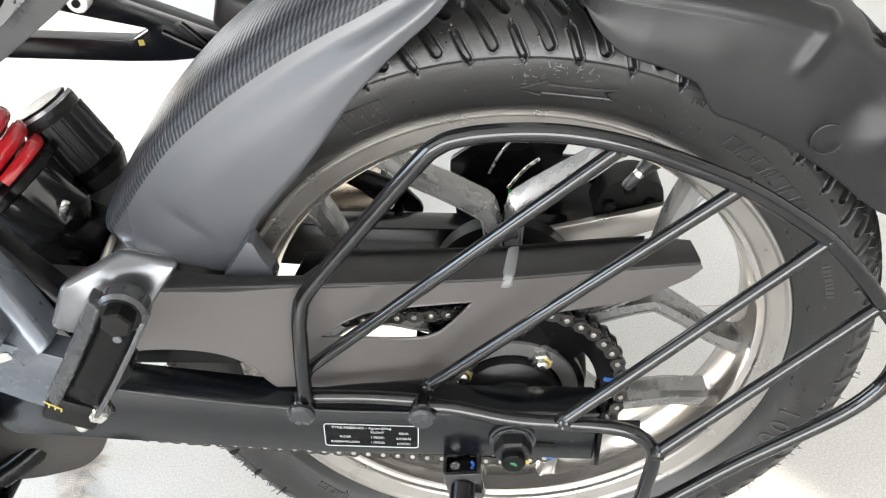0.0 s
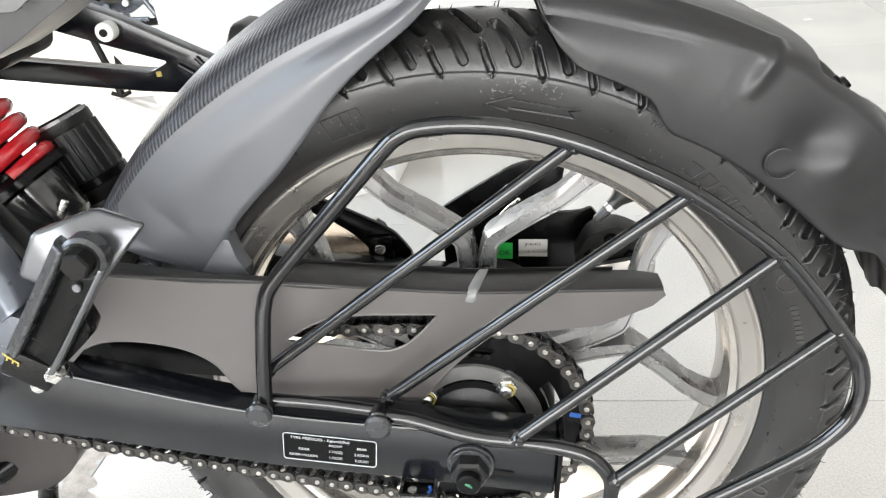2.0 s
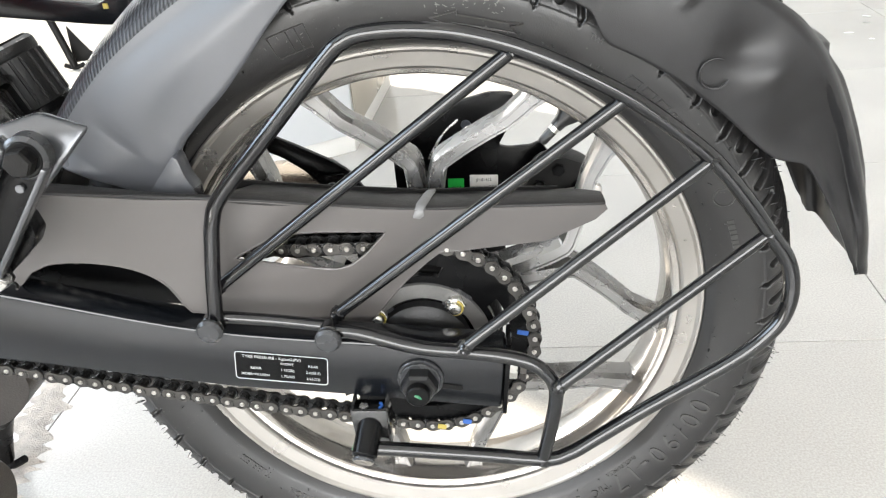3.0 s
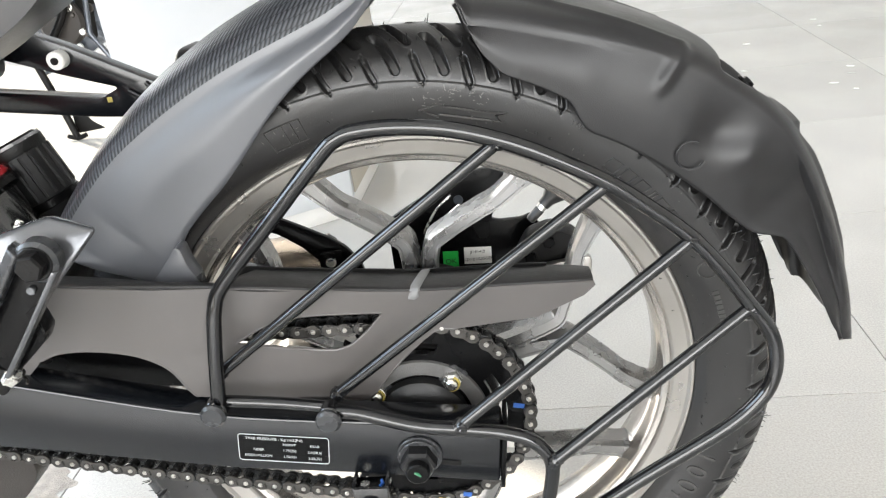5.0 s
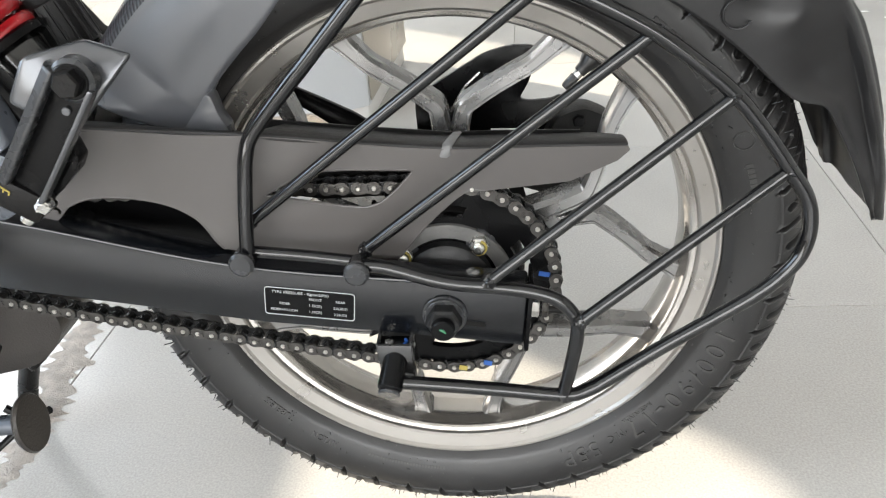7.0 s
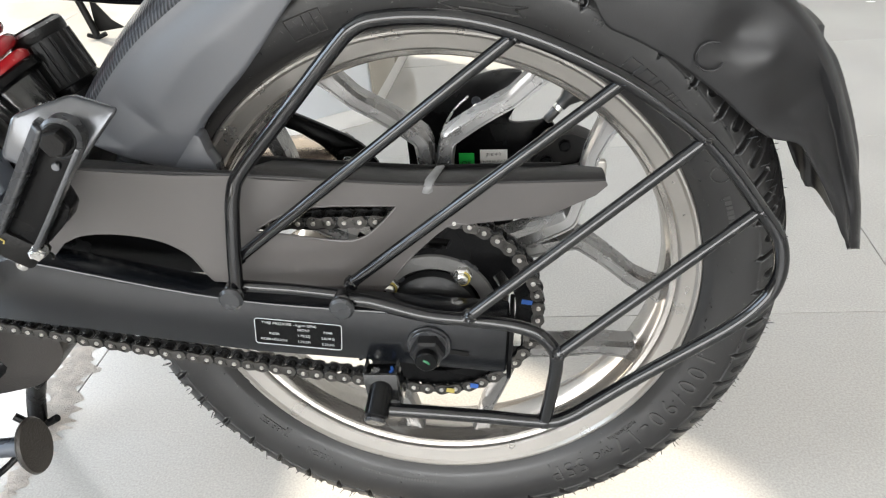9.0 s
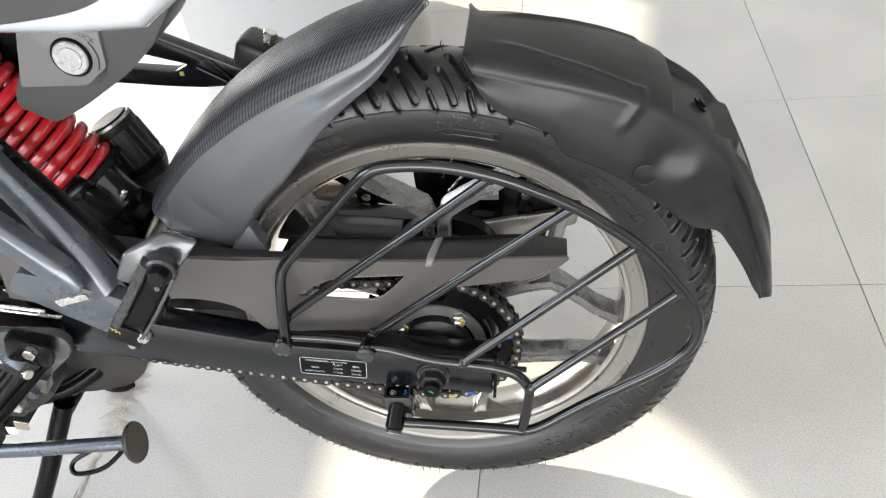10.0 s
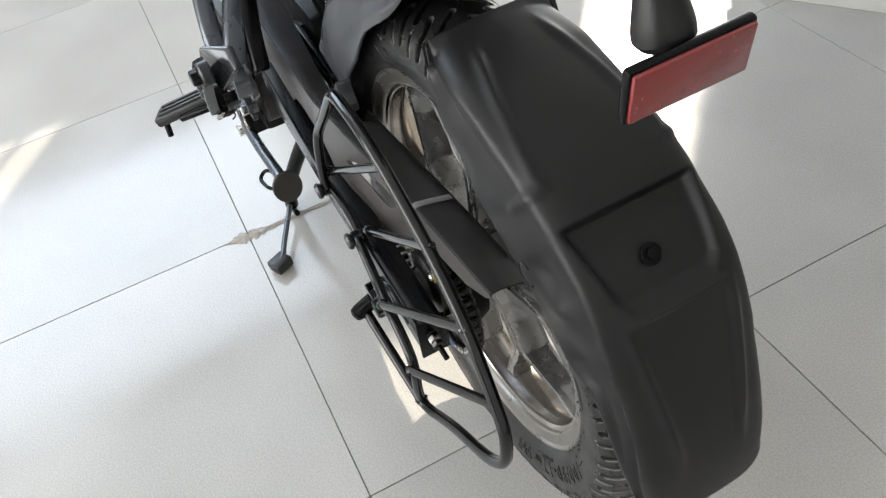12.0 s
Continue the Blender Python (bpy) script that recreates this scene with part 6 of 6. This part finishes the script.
    # gear lever and rider's peg
    lever = part("gear_lever", tube(smooth_line([(-0.405, -0.150, 0.395), (-0.430, -0.205, 0.382), (-0.455, -0.245, 0.368)], 5), 0.006, 12), M_BLACK, bike, "black gear lever with linkage")
    part("linkage", tube([(-0.40, -0.150, 0.41), (-0.60, -0.152, 0.36)], 0.0042, 10), M_BRIGHT, lever, "bright shift linkage rod")
    part("joint", rod((-0.40, -0.142, 0.408), (-0.40, -0.162, 0.408), 0.0085, 16, edge=0.002), M_BRIGHT, lever)
    p0, p1 = Vector((-0.432, -0.166, 0.400)), Vector((-0.487, -0.274, 0.362))
    d = (p1 - p0).normalized()
    w = Vector((0, 0, 1)).cross(d).normalized()
    up = d.cross(w)
    turn = Matrix((d, w, up)).transposed().to_4x4()

    def slab(length, wide, thick, at, bev):
        bm = block((length, wide, thick), (0, 0, 0), (0, 0, 0), bev)
        bmesh.ops.transform(bm, matrix=Matrix.Translation(at) @ turn, verts=bm.verts[:])
        return bm

    peg = part("rider_footrest", slab((p1 - p0).length, 0.034, 0.015, (p0 + p1) / 2, 0.004), M_RUBBER, bike, "black ribbed rider footrest")
    for k in (-0.010, 0.0, 0.010):
        part("tread_rib", slab((p1 - p0).length * 0.86, 0.0045, 0.004, (p0 + p1) / 2 + up * 0.0088 + w * k, 0.001), M_RUBBER, peg)
    part("hinge_pin", rod(p0 - w * 0.022, p0 + w * 0.022, 0.006, 14, edge=0.001), M_BRIGHT, peg, "bright hinge pin")
    part("hinge_fork", slab(0.030, 0.040, 0.022, p0 - d * 0.012, 0.004), M_PEG, peg, "dark hinge fork")
    part("feeler", tube([(-0.486, -0.268, 0.350), (-0.484, -0.270, 0.330)], 0.0045, 10), M_BLACK, peg, "small black feeler peg")
    part("bracket", block((0.046, 0.020, 0.036), (-0.408, -0.160, 0.424), (0, 20, 0), 0.006), M_BLACK, peg, "dark cast bracket")
    part("bracket_bolt", hexnut((-0.398, -0.170, 0.430), (-0.398, -0.178, 0.430), 0.0070), M_BRIGHT, peg)


def build_linkage():
    """Small shafts, nuts and clamps of the gear change behind the rider's footrest."""
    link = part("gear_linkage", tube([(-0.470, -0.150, 0.330), (-0.545, -0.152, 0.372)], 0.0050, 12), M_GREYMETAL, bike, "gear change linkage with bright nuts")
    for x, z, r, mat in ((-0.470, 0.330, 0.0080, M_BRIGHT), (-0.545, 0.372, 0.0085, M_BRIGHT), (-0.440, 0.352, 0.0070, M_GREYMETAL), (-0.505, 0.312, 0.0090, M_GREYMETAL), (-0.425, 0.385, 0.0065, M_BRIGHT), (-0.520, 0.345, 0.0060, M_GOLD)):
        part("nut", hexnut((x, -0.148, z), (x, -0.164, z), r, turn=x * 9), mat, link)
    part("arm", plate(rounded([(-0.520, 0.350), (-0.500, 0.300), (-0.480, 0.298), (-0.470, 0.322), (-0.495, 0.356)], 0.006, 3), -0.150, -0.142, (), 0.0015), M_PEG, link)
    part("boot", tube([(-0.452, -0.150, 0.341), (-0.430, -0.150, 0.352)], [0.0085, 0.0070], 14), M_RUBBER, link, "rubber boot")
    part("clamp", block((0.020, 0.016, 0.024), (-0.430, -0.150, 0.362), (0, 25, 0), 0.002), M_HANGER, link)
    part("brace", tube(smooth_line([(-0.405, -0.140, 0.415), (-0.440, -0.150, 0.375), (-0.505, -0.152, 0.312)], 5), 0.0060, 12), M_BLACK, link)
    part("tab", block((0.016, 0.003, 0.014), (-0.478, -0.163, 0.300), (0, 15, 0), 0.0006, 1), M_MUFFLER, link, "copper-coloured terminal")


build_linkage()


def build_right_guard():
    """Black guard plate and stay on the right of the wheel, with its label and sticker."""
    arm = rounded([(-0.1853, 0.434), (-0.1757, 0.4441), (-0.1418, 0.4266), (-0.1078, 0.4077), (-0.0911, 0.3956), (-0.0766, 0.3735), (-0.0754, 0.3625), (-0.1113, 0.3692), (-0.1365, 0.3985), (-0.1593, 0.4159), (-0.1728, 0.4217)], 0.006, 4)
    stay = part("right_stay", plate(arm, 0.142, 0.148, (), 0.0012), M_BLACK, bike, "black plastic stay behind the wheel")
    edge = rounded([(-0.0436, 0.4094), (-0.042, 0.4202), (-0.0187, 0.4339), (0.0312, 0.4617), (0.0569, 0.4676), (0.0832, 0.4661), (0.0762, 0.4327), (0.0638, 0.412), (0.074, 0.4091), (0.0971, 0.41), (0.1061, 0.4142), (0.1216, 0.3905), (0.1273, 0.344), (0.1173, 0.294), (-0.0436, 0.3494)], 0.008, 4)
    guard = part("right_guard", plate(edge, 0.145, 0.151, (), 0.0015), M_BLACK, bike, "black guard plate behind the wheel")
    part("screw", rod((0.0333, 0.1455, 0.4367), (0.0333, 0.1420, 0.4367), 0.0050, 14, edge=0.001), M_GREYMETAL, guard)
    part("cable", tube(smooth_line([(0.0260, 0.140, 0.4440), (0.0090, 0.139, 0.4290), (-0.0060, 0.138, 0.4050)], 6), 0.0013, 8), M_BRIGHT, guard, "bright thin cable")
    cx, cz = 0.0472, 0.3715
    lab = part("part_label", block((0.029, 0.0004, 0.0195), (cx, 0.1447, cz), (0, 3, 0), 0.0001, 1), M_PAPER, guard, "white printed part label")
    for text, dz in (("JF181412", 0.0042), ("K2V1B HUGGER", -0.0042)):
        part("print", letters(text, 0.0047, 0.0002, lambda a, b, d: Vector((cx + a * 0.92, 0.1443 - d, cz + dz + b))), M_INK, lab)
    ok = part("check_sticker", block((0.0165, 0.0004, 0.0185), (cx - 0.0290, 0.1447, cz - 0.002), (0, 3, 0), 0.0001, 1), M_GREEN, guard, "small green check sticker")
    part("print", letters("OK", 0.0080, 0.0002, lambda a, b, d: Vector((cx - 0.0290 + a, 0.1443 - d, cz - 0.0045 + b))), M_INK, ok)


build_right_guard()


def build_right_side():
    muf = part("muffler", tube(smooth_line([(-0.52, 0.140, 0.330), (-0.36, 0.162, 0.352), (-0.20, 0.172, 0.362), (-0.118, 0.175, 0.362)], 6), [0.026] * 6 + [0.034] * 13, 26), M_MUFFLER, bike, "brushed brownish exhaust")
    part("end", tube([(-0.120, 0.175, 0.362), (-0.112, 0.175, 0.362)], [0.034, 0.029], 26), M_DARK, muf)
    part("clip", block((0.026, 0.006, 0.030), (-0.1079, 0.139, 0.3800), (0, 0, 0), 0.002), M_BLACK, bike, "black cable clip")
    part("clip_bolt", rod((-0.1079, 0.1365, 0.3825), (-0.1079, 0.1325, 0.3825), 0.0055, 12, edge=0.001), M_BRIGHT, bike)
    cal = part("brake_calliper", plate(rounded([(0.085, 0.385), (0.100, 0.412), (0.125, 0.420), (0.150, 0.408), (0.152, 0.378), (0.130, 0.358), (0.095, 0.364)], 0.008, 4), 0.088, 0.118, (), 0.005, seg=3), M_DARK, bike, "black brake calliper")
    for x, z in ((0.102, 0.392), (0.138, 0.390), (0.120, 0.408)):
        part("bolt", hexnut((x, 0.0885, z), (x, 0.0825, z), 0.0062), M_BLACK, cal)
    part("bracket", plate(rounded([(0.030, 0.375), (0.160, 0.395), (0.158, 0.372), (0.060, 0.345)], 0.006, 3), 0.075, 0.083, (), 0.002), M_ALLOY, cal, "cast silver calliper bracket")
    part("hose", tube(smooth_line([(0.012, 0.066, 0.435), (0.028, 0.062, 0.455), (0.040, 0.058, 0.466)], 6), 0.0016, 8), M_BRIGHT, cal, "bright brake line")


build_frame()
build_shock()
build_far_hanger()
build_tail()
build_stands()
build_right_side()


def build_other_bike():
    """What shows of another motorcycle farther back: its engine, frame tubes and centre stand."""
    o = thing("parked_motorcycle", "dark parked motorcycle engine and stand seen behind", "motorcycle", (-1.62, 2.25, 0))
    B = Vector((-1.46, 2.13, 0))
    part("stand_leg", tube(smooth_line([B + Vector((-0.10, 0.05, 0.30)), B + Vector((-0.03, 0.01, 0.12)), B + Vector((0, 0, 0.012))], 6), 0.013, 12), M_DARK, o)
    part("stand_leg", tube(smooth_line([B + Vector((0.06, 0.34, 0.30)), B + Vector((0.10, 0.34, 0.12)), B + Vector((0.13, 0.34, 0.012))], 6), 0.013, 12), M_DARK, o)
    part("stand_foot", tube(smooth_line([B + Vector((-0.035, 0, 0.018)), B + Vector((0, 0, 0.008)), B + Vector((0.035, 0, 0.018))], 5), 0.008, 10), M_DARK, o)
    part("gusset", plate([(B.x - 0.01, 0.02), (B.x + 0.10, 0.03), (B.x + 0.06, 0.06), (B.x, 0.15)], B.y + 0.02, B.y + 0.026, (), 0.001), M_DARK, o)
    rng = random.Random(6)
    part("engine", block((0.34, 0.20, 0.22), (-1.46, 2.36, 0.44), (0, 6, -12), 0.03, 4), M_DARK, o, "dark engine block")
    part("clutch_cover", rod((-1.44, 2.26, 0.40), (-1.44, 2.215, 0.40), 0.085, 40, edge=0.012), M_ENGINE, o, "round grey clutch cover")
    part("gear_case", plate(rounded([(-1.56, 0.30), (-1.40, 0.27), (-1.29, 0.33), (-1.30, 0.44), (-1.42, 0.52), (-1.56, 0.48)], 0.02, 4), 2.24, 2.27, (), 0.006), M_GREYMETAL, o, "grey cast gear case")
    for i in range(22):
        p = Vector((rng.uniform(-1.58, -1.29), 2.225, rng.uniform(0.24, 0.54)))
        part("cover_bolt", rod(p, p + Vector((0.002, -0.018, 0)), rng.uniform(0.008, 0.016), 12, edge=0.002), rng.choice((M_BRIGHT, M_BRIGHT, M_PAPER, M_ENGINE, M_GREYMETAL)), o)
    part("frame_tube", tube(smooth_line([(-1.72, 2.20, 0.62), (-1.55, 2.19, 0.33), (-1.42, 2.19, 0.255), (-1.26, 2.20, 0.245)], 6), 0.013, 12), M_BLACK, o)
    part("frame_tube", tube(smooth_line([(-1.36, 2.20, 0.62), (-1.40, 2.19, 0.45), (-1.48, 2.18, 0.34)], 6), 0.014, 12), M_BLACK, o)
    part("brace", tube([(-1.30, 2.19, 0.55), (-1.33, 2.185, 0.36), (-1.27, 2.18, 0.26)], 0.010, 12), M_GREYMETAL, o)
    part("pedal", tube(smooth_line([(-1.52, 2.17, 0.245), (-1.42, 2.165, 0.265), (-1.30, 2.165, 0.262)], 5), 0.008, 12), M_GREYMETAL, o)


build_other_bike()
build_tiles()
